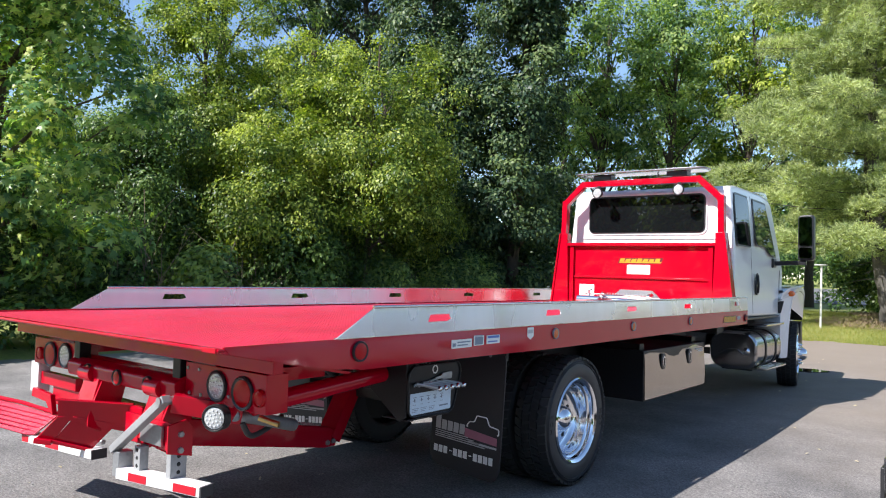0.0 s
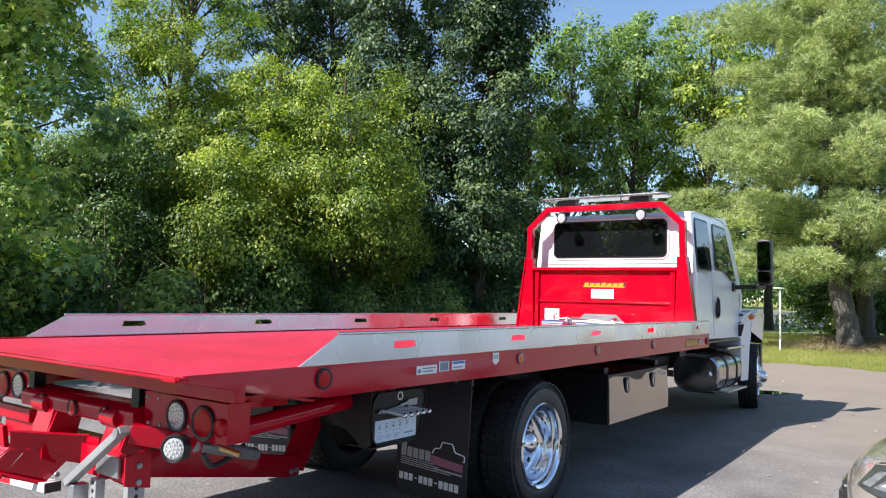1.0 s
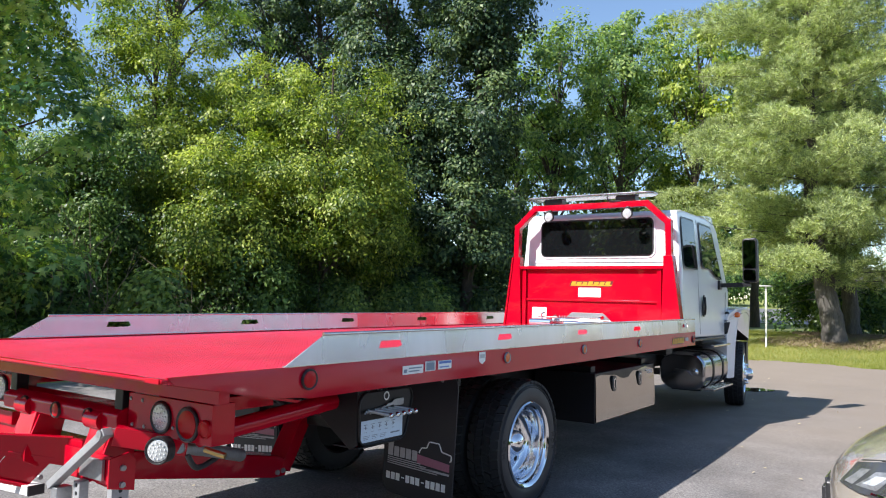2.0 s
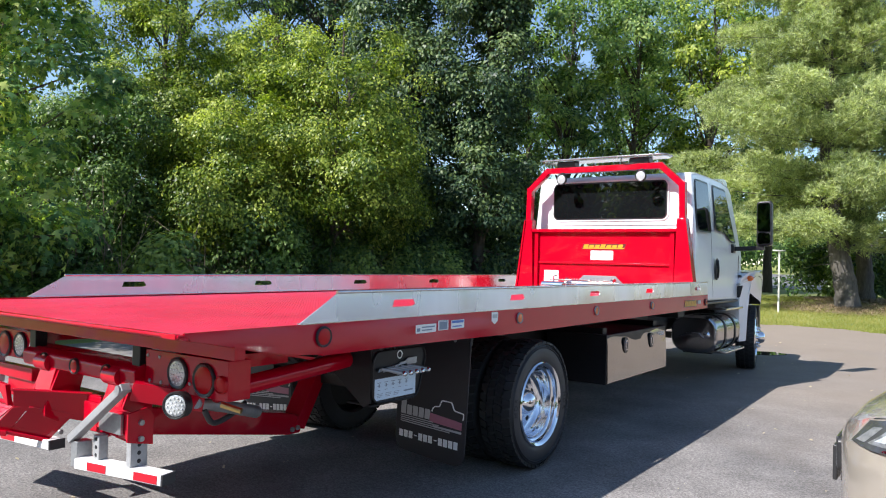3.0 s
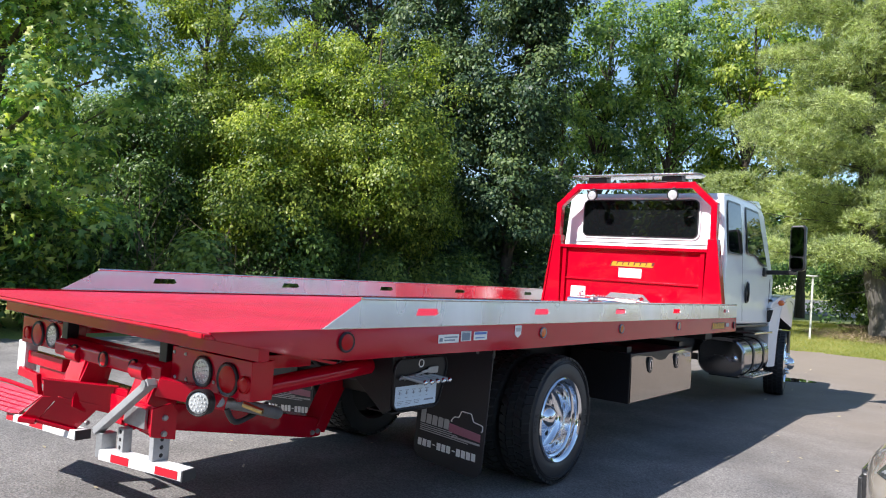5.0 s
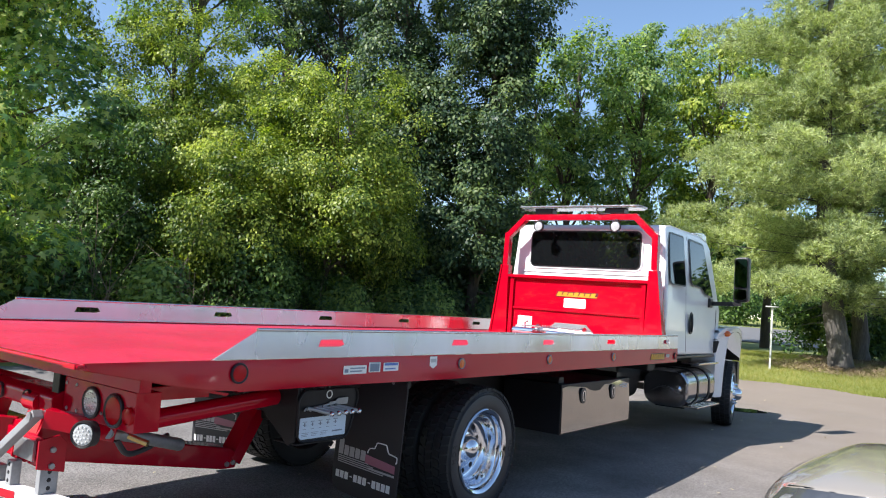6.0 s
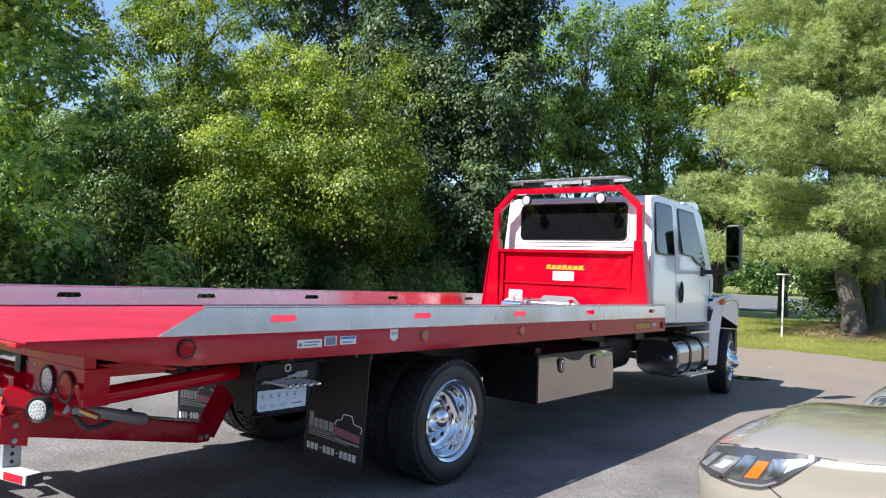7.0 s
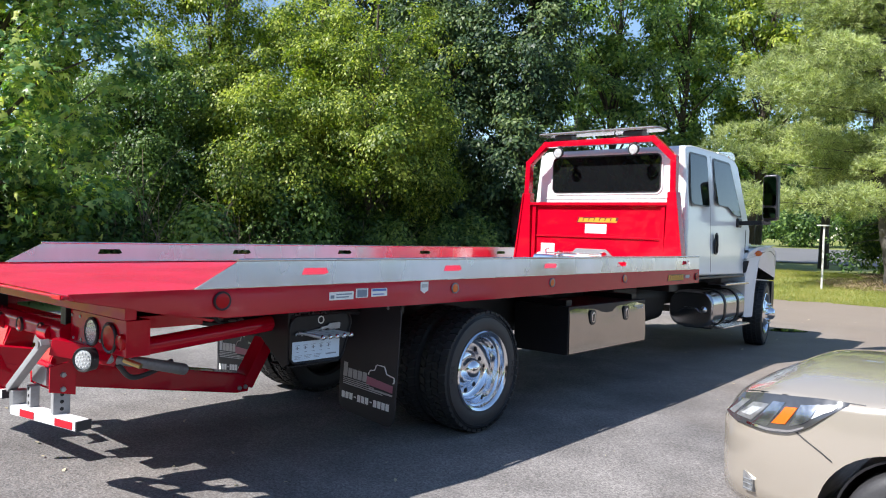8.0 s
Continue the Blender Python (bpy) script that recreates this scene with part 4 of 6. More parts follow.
# bonnet and wings
hood = part("hood", prism(soften([(6.05, 1.0), (6.05, 1.62), (6.9, 1.58), (7.7, 1.44), (8.05, 1.28), (8.12, 0.85), (8.0, 0.7), (6.9, 0.7)], 0.1), "x", -0.82, 0.86, 0.07), WHITE, truck, "white sloping hood")
for s in (-1, 1):
    def flare(bm, reach, back):
        """Draws the outer edge in towards the cab at its rear."""
        bmesh.ops.triangulate(bm, faces=bm.faces, ngon_method="EAR_CLIP")
        for v in bm.verts:
            if v.co.x > 0.9:
                k = min(max((6.45 - v.co.y) / 0.48, 0), 1)
                f = min(max((v.co.y - 6.9) / 0.46, 0), 1)
                v.co.x = min(v.co.x, reach - back * k ** 1.6 - 0.12 * f ** 1.5)
            v.co.x *= s
        return bm

    def arch(cy, ry, cz, rz, a0, a1, n=11):
        return [(cy + ry * math.sin(radians(a0 + (a1 - a0) * k / (n - 1))), cz + rz * math.cos(radians(a0 + (a1 - a0) * k / (n - 1)))) for k in range(n)]

    top = soften([(5.97, 1.305), (6.02, 1.40), (6.22, 1.48)], 0.0) + arch(6.58, 0.78, 0.96, 0.555, 0, 88) + arch(6.64, 0.68, 0.95, 0.50, 88, -24)
    wing = part("front_wing", flare(prism(top, "x", 0.6, 1.262, 0.035), 1.262, 0.11), WHITE, truck, "white front wing flared over the wheel")
    part("wing_rear_panel", flare(prism(soften([(5.99, 0.47), (5.99, 1.30), (6.42, 1.41), (6.34, 1.22), (6.25, 0.85), (6.21, 0.47)], 0.03), "x", 0.8, 1.225, 0.02), 1.225, 0.08), WHITE, wing)
    part("wheel_well", prism([(6.27, 0.5), (6.27, 1.0), (6.45, 1.36), (7.0, 1.34), (7.30, 1.0), (7.32, 0.5)], "x", s * 0.5, s * 0.72), GREASE, wing)
    part("arch_liner", flare(prism(arch(6.64, 0.678, 0.95, 0.498, 88, -23) + arch(6.64, 0.655, 0.95, 0.475, -23, 88), "x", 0.62, 1.25), 1.25, 0.11), GREASE, wing)
    part("splash_guard", prism(soften([(7.22, 0.55), (7.23, 0.94), (7.34, 0.96), (7.36, 0.60), (7.30, 0.50)], 0.04), "x", s * 0.9, s * 1.15, 0.01), PLASTIC, wing)
    if s > 0:
        lens = lathe([(0, 0.022), (0.045, 0.018), (0.075, 0.0)], (0, 0, 0), "x", 20)
        bmesh.ops.scale(lens, vec=(1, 1.0, 0.55), verts=lens.verts)
        bmesh.ops.transform(lens, matrix=Matrix.Translation((1.232, 6.25, 1.392)) @ Matrix.Rotation(radians(-28), 4, "Z"), verts=lens.verts)
        part("side_reflector", lens, LENS_AMBER, wing, "orange wing reflector")
        part("wing_vent", prism(soften([(1.08, 1.11), (1.10, 1.27), (1.20, 1.29), (1.16, 1.11)], 0.02), "y", 5.972, 5.986, 0.003), PLASTIC, wing)
        part("wing_seam", bar_between((1.0, 5.985, 1.306), (1.17, 5.985, 1.306), 0.01, 0.008), PLASTIC, wing)
part("gearbox", prism(soften([(-0.32, 0.46), (-0.36, 0.86), (-0.1, 0.98), (0.42, 0.98), (0.56, 0.84), (0.5, 0.5), (0.2, 0.38)], 0.08), "y", 3.0, 4.9, 0.03), GREASE, truck, "greasy black gearbox under the cab")
bumper = part("front_bumper", prism(soften([(8.0, 0.45), (8.0, 0.75), (8.2, 0.75), (8.22, 0.5), (8.15, 0.45)], 0.04), "x", -0.85, 0.88, 0.01), PLASTIC, truck, "dark front bumper")

# the front end stands forward of the cab
for o in (hood, bumper, *[w for w in truck.children if w.name.startswith("front_wing")]):
    for c in (o, *o.children):
        c.data.transform(Matrix.Translation((0, 0.2, 0)))

# mirrors
for s in (-1, 1):
    mx = 1.53 if s > 0 else -1.48
    mh = part("mirror_head", prism(soften([(mx - 0.10, 1.85), (mx - 0.105, 2.48), (mx + 0.095, 2.49), (mx + 0.105, 1.86)], 0.05), "y", 5.9, 6.02, 0.02), PLASTIC, truck, "tall black wing mirror")
    part("mirror_glass", prism(soften([(mx - 0.08, 2.06), (mx - 0.085, 2.45), (mx + 0.07, 2.455), (mx + 0.08, 2.06)], 0.03), "y", 5.880, 5.889), WIN_MIRROR, mh)
    part("mirror_glass", prism(soften([(mx - 0.077, 1.885), (mx - 0.08, 2.035), (mx + 0.077, 2.035), (mx + 0.08, 1.89)], 0.03), "y", 5.880, 5.889), WIN_MIRROR, mh)
    for g in mh.children:
        for v in g.data.vertices:
            v.co.y += s * 0.09 * (v.co.x - mx)
    part("mirror_arm", bar_between((s * 1.10, 5.94, 1.81), (mx, 5.96, 1.83), 0.065, 0.06), PLASTIC, mh)
    part("arm_base", box(s * 1.11 - 0.03, s * 1.11 + 0.03, 5.85, 6.0, 1.75, 1.88, 0.02), PLASTIC, mh)

# tail lamps
TY = -2.86
rbox = part("tail_light_box", box(0.458, 1.115, TY, TY + 0.13, 0.853, 1.04, 0.004), RED, truck, "glossy red tail lamp housing")
lbox = part("tail_light_box", box(-1.30, -0.705, TY, TY + 0.13, 0.86, 1.03, 0.004), RED, truck, "glossy red tail lamp housing")
for b, xs in ((rbox, (0.74, 0.945, 1.072)), (lbox, (-0.86, -1.06, -1.21))):
    disc_lamp("reverse_lamp", (xs[0], TY, 0.945), "y", -1, 0.063, LENS_CLEAR, b, label="round clear reversing lamp", leds=12)
    disc_lamp("brake_lamp", (xs[1], TY, 0.935), "y", -1, 0.066, LENS_RED, b, label="round red brake lamp in a black ring")
    disc_lamp("marker_lamp", (xs[2], TY, 0.928), "y", -1, 0.034, LENS_RED, b, LENS_RED, "small red lamp")
for x in (0.50, 0.60):
    for z in (0.885, 1.01):
        part("bolt", lathe([(0, -0.006), (0.008, -0.005), (0.01, 0)], (x if z < 1 else x - 0.02, TY, z), "y", 8), GALV, rbox)
part("bolt", lathe([(0, -0.006), (0.008, -0.005), (0.01, 0)], (0.83, TY, 0.905), "y", 8), GALV, rbox)
part("box_bracket", box(0.60, 0.9, -2.73, -2.3, 0.96, 1.03, 0.004), RED, truck)
part("box_bracket", box(-1.1, -0.8, -2.73, -2.3, 0.96, 1.06, 0.004), RED, truck)
diamond = part("diamond_reflector", prism([(-0.755, 0.94), (-0.73, 0.89), (-0.705, 0.94), (-0.73, 0.99)], "y", TY - 0.004, TY - 0.001), PAPER, lbox)

# rear cross beam and posts
cross = part("tail_beam", prism(soften([(TY - 0.05, 0.85), (TY - 0.06, 0.93), (TY, 0.96), (TY + 0.12, 0.96), (TY + 0.12, 0.85)], 0.02), "x", -0.715, 0.455, 0.006), RED, truck, "glossy red rear cross beam")
for x in (-0.447, -0.114, 0.206):
    disc_lamp("beam_lamp", (x, TY - 0.055, 0.897), "y", -1, 0.036, LENS_RED, cross, PLASTIC, "small red lamp in a dark ring")
for x in (-0.675, 0.405):
    part("tail_post", box(x - 0.035, x + 0.035, TY - 0.02, TY + 0.05, 0.94, 1.14, 0.004), BLACK, truck, "black rubber-faced upright")

# wheel lift under the tail
for x in (-0.42, 0.30):
    arm = [(TY - 0.02, 0.90), (TY - 0.11, 0.66), (TY - 0.11, 0.60), (TY - 0.04, 0.56), (TY + 0.05, 0.58), (TY + 0.12, 0.86)]
    cheek = part("lift_cheek", prism(arm, "x", x - 0.10, x - 0.085, 0.003), RED, truck, "red lift side plate")
    part("lift_cheek", prism(arm, "x", x + 0.085, x + 0.10, 0.003), RED, truck, "red lift side plate")
    part("lift_face", bar_between((x, TY - 0.03, 0.9), (x, TY - 0.10, 0.62), 0.17, 0.02, (0, 1, 0)), RED, cheek)
    part("pivot", lathe([(0, -0.12), (0.045, -0.12), (0.05, -0.11), (0.05, 0.02), (0, 0.02)], (x, TY - 0.035, 0.885), "x", 20), RED, cheek)
    for z in (0.5, 0.62):
        part("bolt", lathe([(0, 0.015), (0.014, 0.012), (0.016, 0)], (x + 0.10, TY - 0.02, z), "x", 8), GALV, cheek)
def slab(pts, thick, bev=0.003):
    """A flat plate through the given corners, with thickness behind it."""
    P = [Vector(p) for p in pts]
    nrm = (P[1] - P[0]).cross(P[2] - P[0]).normalized()
    if nrm.x < 0:
        nrm.negate()
    bm = bmesh.new()
    a = [bm.verts.new(p) for p in P]
    b = [bm.verts.new(p - nrm * thick) for p in P]
    bm.faces.new(a)
    bm.faces.new(b[::-1])
    for i in range(len(P)):
        j = (i + 1) % len(P)
        bm.faces.new((a[i], b[i], b[j], a[j]))
    bmesh.ops.recalc_face_normals(bm, faces=bm.faces)
    if bev:
        bmesh.ops.bevel(bm, geom=list(bm.edges), offset=bev, segments=2, affect="EDGES", profile=0.5)
    return bm


tray = part("wheel_tray", slab([(-0.396, -3.015, 0.646), (-0.266, -2.833, 0.598), (-0.374, -2.909, 0.457), (-0.49, -3.077, 0.515)], 0.012), RED, truck, "red wheel-lift tray")
part("tray_rim", bar_between((-0.392, -3.02, 0.652), (-0.26, -2.83, 0.604), 0.02, 0.012), RED, tray)
part("tray_rim", bar_between((-0.495, -3.085, 0.508), (-0.374, -2.912, 0.450), 0.03, 0.022), RED, tray)
part("tray_flange", slab([(-0.43, -3.09, 0.655), (-0.392, -3.02, 0.652), (-0.488, -3.08, 0.51), (-0.55, -3.15, 0.52)], 0.012), RED, tray)
part("tray_stop", bar_between((-0.552, -3.155, 0.515), (-0.49, -3.085, 0.503), 0.045, 0.03), RED, tray)
ramp = part("ramp_plate", slab([(-1.68, -3.006, 0.602), (-1.453, -2.95, 0.592), (-0.964, -2.848, 0.555), (-1.006, -2.968, 0.447), (-1.069, -2.992, 0.441), (-1.46, -3.079, 0.466)], 0.012), RAMP, tray)
for i in range(5):
    k = 0.12 + i * 0.19
    p, q = Vector((-1.66, -3.016, 0.590)).lerp(Vector((-1.44, -3.082, 0.478)), k), Vector((-0.97, -2.855, 0.552)).lerp(Vector((-1.02, -2.97, 0.45)), k)
    part("ramp_ridge", bar_between(p, q, 0.008, 0.0015, bev=0), RAMP, ramp)
part("ramp_lip", tube([(-1.70, -3.0, 0.612), (-1.30, -2.92, 0.60), (-0.96, -2.845, 0.566)], 0.014, 8), RED, ramp)
part("tray_hinge", prism([(-1.06, 0.68), (-0.86, 0.67), (-0.78, 0.60), (-0.76, 0.60), (-0.80, 0.72), (-1.05, 0.735)], "y", -2.97, -2.94, 0.004), RED, tray)
chan = part("lift_channel", slab([(-0.416, -3.099, 0.75), (-0.177, -2.786, 0.716), (-0.232, -2.788, 0.556), (-0.44, -3.084, 0.641)], 0.02), RED, truck, "red lift cross channel")
part("channel_lip", bar_between((-0.42, -3.105, 0.757), (-0.172, -2.78, 0.722), 0.035, 0.012), RED, chan)
part("lift_bar", box(-1.15, -0.05, -2.80, -2.70, 0.60, 0.72, 0.008), RED, truck, "red lift cross tube")
part("side_guard", box(-1.39, -1.28, -2.84, -2.76, 0.66, 0.86, 0.005), TAPE_WHITE, truck, "white-taped guard plate")
part("guard_arm", box(-1.3, -0.8, -2.82, -2.77, 0.72, 0.8, 0.005), RED, truck)


def foot(p, q, stripes):
    """A striped foot bar with a black end."""
    p, q = Vector(p), Vector(q)
    d = q - p
    ob = part("foot_bar", bar_between(p, q, 0.09, 0.052), TAPE_WHITE, truck, "white foot bar with red reflective tape")
    part("end_cap", bar_between(q, q + d.normalized() * 0.012, 0.092, 0.054, bev=0.002), RUBBER, ob)
    s = d.normalized().cross(Vector((0, 0, 1))).normalized()
    for k0, k1 in stripes:
        a = p + d * k0 + s * 0.0455
        b = p + d * k1 + s * 0.0455
        part("red_stripe", bar_between(a, b, 0.003, 0.04, bev=0), TAPE_RED, ob)
    return ob


fb = foot((0.19, -3.03, 0.455), (0.735, -2.90, 0.443), ((0.16, 0.38), (0.70, 0.96)))
foot((-1.16, -2.93, 0.404), (-0.32, -2.9, 0.435), ((0.01, 0.11), (0.37, 0.56)))
part("foot_leg", box(0.50, 0.536, -2.975, -2.89, 0.47, 0.62, 0.004), LEG_GREY, fb, "white telescopic leg")
part("leg_side", box(0.534, 0.54, -2.975, -2.885, 0.47, 0.66, 0.002), LEG_GREY, fb)
part("foot_leg", box(0.26, 0.315, -3.01, -2.96, 0.47, 0.60, 0.004), LEG_GREY, fb, "galvanised telescopic leg")
part("leg_bracket", box(0.14, 0.2, -3.06, -2.98, 0.43, 0.56, 0.004), GALV, fb)
for z in (0.50, 0.54, 0.58):
    part("leg_hole", lathe([(0, 0.002), (0.008, 0.002), (0.011, 0)], (0.54, -2.93, z), "x", 10), BLACK, fb)
    part("leg_hole", lathe([(0, -0.002), (0.008, -0.002), (0.011, 0)], (0.287, -3.01, z), "y", 10), BLACK, fb)
part("leg_plate", prism([(-3.0, 0.60), (-2.86, 0.57), (-2.86, 0.72), (-2.9, 0.76), (-3.0, 0.74)], "x", 0.535, 0.548, 0.003), RED, fb)
part("leg_plate", prism([(0.24, 0.60), (0.535, 0.60), (0.535, 0.74), (0.24, 0.74)], "y", -2.965, -2.95, 0.003), RED, fb)
for z in (0.61, 0.69):
    part("bolt", lathe([(0, 0.016), (0.014, 0.013), (0.016, 0)], (0.548, -2.93, z), "x", 8), GALV, fb)
part("diagonal_arm", bar_between((0.595, -3.045, 0.885), (0.12, -3.045, 0.56), 0.04, 0.05, (0, 1, 0)), LEG_GREY, truck, "grey-white locking arm")
part("arm_pin", lathe([(0, -0.05), (0.02, -0.05), (0.02, 0.05), (0, 0.05)], (0.575, -3.03, 0.872), "y", 14), GALV, truck)
part("arm_stay", bar_between((0.58, -3.0, 0.86), (0.8, -2.75, 0.80), 0.07, 0.09), RED, truck)
part("grey_block", box(0.26, 0.46, -2.985, -2.968, 0.62, 0.72, 0.003), GALV, truck)

# work lamp, cylinder and lower boom
wl = disc_lamp("work_lamp", (0.86, -2.948, 0.82), "y", -1, 0.052, LENS_CLEAR, truck, PLASTIC, "round clear work lamp", 0.03, 28, 12)
part("lamp_body", lathe([(0.063, 0.002), (0.058, 0.045), (0, 0.055)], (0.86, -2.948, 0.82), "y", 22), PLASTIC, wl)
part("cylinder", tube([(0.80, -2.80, 0.80), (0.70, -2.55, 0.735), (0.548, -2.21, 0.635)], [0.028, 0.032, 0.036], 16), GALV, truck, "grey hydraulic cylinder")
part("cylinder_fitting", tube([(1.02, -2.82, 0.825), (1.11, -2.775, 0.80)], 0.014, 10), BRASS, truck, "brass hose fitting")
part("cylinder_hose", tube(bend([(0.78, -2.74, 0.76), (0.70, -2.62, 0.66), (0.62, -2.45, 0.66), (0.56, -2.3, 0.70)]), 0.015, 8), RUBBER, truck)
bo = [(-2.85, 0.70), (-2.85, 0.54), (-1.50, 0.30), (-1.40, 0.30), (-1.38, 0.40), (-1.46, 0.44)]
boom = part("lower_boom", prism(bo, "x", -0.14, 0.07, 0.01), RED, truck, "red lift boom")
part("boom_link", bar_between((0.0, -1.41, 0.34), (-0.03, -1.16, 0.72), 0.16, 0.09, (0, 1, 0)), RED, boom)
for z, y in ((0.335, -1.48), (0.34, -1.43)):
    part("bolt", lathe([(0, 0.014), (0.016, 0.012), (0.018, 0)], (0.07, y, z), "x", 10), GALV, boom)
part("boom_pivot_block", box(-0.3, 0.3, -1.2, -0.95, 0.62, 0.9, 0.01), GREASE, truck)
part("upper_strut", tube([(0.84, -2.72, 0.845), (0.86, -1.75, 0.93)], 0.05, 16), RED, truck, "red round strut")
part("subframe_plate", prism([(-2.72, 1.10), (-2.70, 0.93), (-2.5, 0.90), (-2.28, 0.93), (-1.98, 1.06), (-1.98, 1.10)], "x", 0.50, 0.54, 0.004), RED, truck)
part("chain_rail", box(0.74, 0.80, -2.1, -1.25, 0.955, 1.0, 0.004), BLACK, truck)
for i in range(14):
    y = -2.05 + i * 0.055
    part("chain_link", lathe([(0.020, -0.006), (0.027, 0), (0.020, 0.006), (0.013, 0), (0.020, -0.006)], (0.82 + 0.01 * (i % 2), y, 0.955 - 0.02 * math.sin(i * 0.5)), "x" if i % 2 else "z", 10), GALV, truck)


# hoses and a dark frame between the tail and the axle
part("tail_frame", prism([(-2.0, 1.05), (-1.95, 0.86), (-1.25, 0.72), (-0.95, 0.72), (-0.95, 1.05)], "x", 0.14, 0.2, 0.005), GREASE, truck)
for i in range(9):
    y0, z0 = -2.15 + 0.05 * (i % 3), 0.99 + 0.02 * (i % 4)
    part("hydraulic_hose", tube(bend([(0.42 + 0.05 * i, y0, z0), (0.46 + 0.04 * i, -1.9, z0 - 0.05 - 0.015 * (i % 5)), (0.5 + 0.03 * i, -1.62, z0 - 0.02), (0.52 + 0.02 * i, -1.3, 0.86 + 0.02 * (i % 4))]), 0.013, 8), RUBBER, truck)
for i in range(3):
    part("coil_hose", tube([(0.62 + 0.035 * math.cos(k * 0.8), -2.0 + 0.0075 * k, 0.985 - 0.03 * i + 0.035 * math.sin(k * 0.8)) for k in range(64)], 0.006, 6), RUBBER if i else GALV, truck)


# mud flaps
def mud_flap(x0, x1, yb):
    s = 1 if x0 > 0 else -1
    outline = soften([(x0, 0.155), (x1, 0.155), (x1 + 0.01, 1.03), (x0, 1.03)], 0.1, 6)
    fl = part("mud_flap", prism(outline, "y", yb, yb + 0.012, 0.003), FLAP, truck, "black rubber mud flap with printed markings")
    w = x1 - x0
    front = yb - 0.002
    # number line as plain bars
    for i in range(12):
        if i in (3, 7):
            part("print_bar", box(x0 + 0.07 * w + i * 0.072 * w, x0 + 0.11 * w + i * 0.072 * w, front, yb, 0.275 + 0.0012 * i, 0.283 + 0.0012 * i, 0), PAPER, fl)
            continue
        a = x0 + 0.06 * w + i * 0.072 * w
        part("print_bar", box(a, a + 0.055 * w, front, yb, 0.252 + 0.0012 * i, 0.302 + 0.0012 * i, 0), PAPER, fl)
    # sign as plain shapes: a block, stripes and a little pickup outline
    for i in range(5):
        a, hi = x0 + (0.07 + 0.088 * i) * w, 0.53 if i == 0 else 0.49
        part("print_block", prism([(a, 0.42), (a + 0.072 * w, 0.42), (a + 0.076 * w, hi - 0.006), (a + 0.066 * w, hi), (a + 0.004 * w, hi)], "y", front, yb), DECAL_GREY, fl)
    for i in range(4):
        part("print_stripe", box(x0 + 0.07 * w, x0 + (0.55 + 0.08 * i) * w, front, yb, 0.405 - i * 0.014, 0.411 - i * 0.014, 0), DECAL_GREY, fl)
    part("print_bar", box(x0 + 0.55 * w, x0 + 0.95 * w, front, yb, 0.375, 0.388, 0), DECAL_GREY, fl)
    for i in range(3):
        part("bolt", lathe([(0, -0.005), (0.007, -0.004), (0.009, 0)], (x0 + (0.2 + 0.3 * i) * w, yb, 0.995), "y", 8), GALV, fl)
    part("print_shape", prism([(x0 + 0.5 * w, 0.47), (x0 + 0.95 * w, 0.45), (x0 + 0.95 * w, 0.40), (x0 + 0.5 * w, 0.41)], "y", front, yb), DECAL_PINK, fl)
    roof = soften([(x0 + 0.52 * w, 0.485), (x0 + 0.56 * w, 0.52), (x0 + 0.63 * w, 0.525), (x0 + 0.66 * w, 0.57), (x0 + 0.80 * w, 0.57), (x0 + 0.84 * w, 0.52), (x0 + 0.97 * w, 0.51), (x0 + 0.97 * w, 0.47)], 0.01)
    part("print_outline", tube([(x, front, z) for x, z in roof], 0.004, 6), PAPER, fl)
    for i in range(3):
        part("bolt", lathe([(0, -0.008), (0.01, -0.006), (0.012, 0)], (x0 + (0.2 + 0.3 * i) * w, yb, 0.985), "y", 8), GALV, fl)
    # the rubber hangs a little askew
    for o in (fl, *fl.children):
        for v in o.data.vertices:
            k = min(max((0.95 - v.co.z) / 0.8, 0), 1)
            v.co.z -= s * 0.09 * (v.co.x - (x0 + x1) / 2) * k
            v.co.x -= s * 0.03 * k
    part("flap_bar", box(x0, x1, yb + 0.012, yb + 0.04, 0.96, 1.05, 0.003), GREASE, fl)


mud_flap(0.545, 1.14, -0.9)
mud_flap(-1.17, -0.59, -0.9)

# chain holder beside the flap
hold = part("chain_holder", prism(soften([(-1.80, 0.93), (-1.79, 0.72), (-1.76, 0.69), (-1.40, 0.68), (-1.36, 0.71), (-1.29, 0.93), (-1.32, 0.985), (-1.76, 0.985)], 0.03), "x", 1.045, 1.06, 0.003), BLACK, truck, "black steel chain holder plate with an instruction label")
part("holder_rim", tube([(1.064, y, z) for y, z in soften([(-1.80, 0.93), (-1.79, 0.72), (-1.76, 0.69), (-1.40, 0.68), (-1.36, 0.71), (-1.29, 0.93), (-1.32, 0.985), (-1.76, 0.985)], 0.03)] + [(1.064, -1.795, 0.94)], 0.006, 6), BLACK, hold)
part("holder_cheek", prism([(0.62, 1.02), (0.72, 0.86), (1.0, 0.66), (1.05, 0.69), (1.05, 1.02)], "y", -1.80, -1.785, 0.003), BLACK, hold)
part("holder_floor", bar_between((0.95, -1.78, 0.67), (0.95, -1.38, 0.67), 0.2, 0.012), BLACK, hold)
rows = []
for i in range(5):
    c = 0.10 + 0.165 * i
    rows += [(c - 0.045, c + 0.045, 0.80, 0.825), (c - 0.012, c + 0.012, 0.60, 0.76), (c - 0.04, c + 0.04, 0.655, 0.675), (c - 0.03, c + 0.03, 0.46, 0.48)]
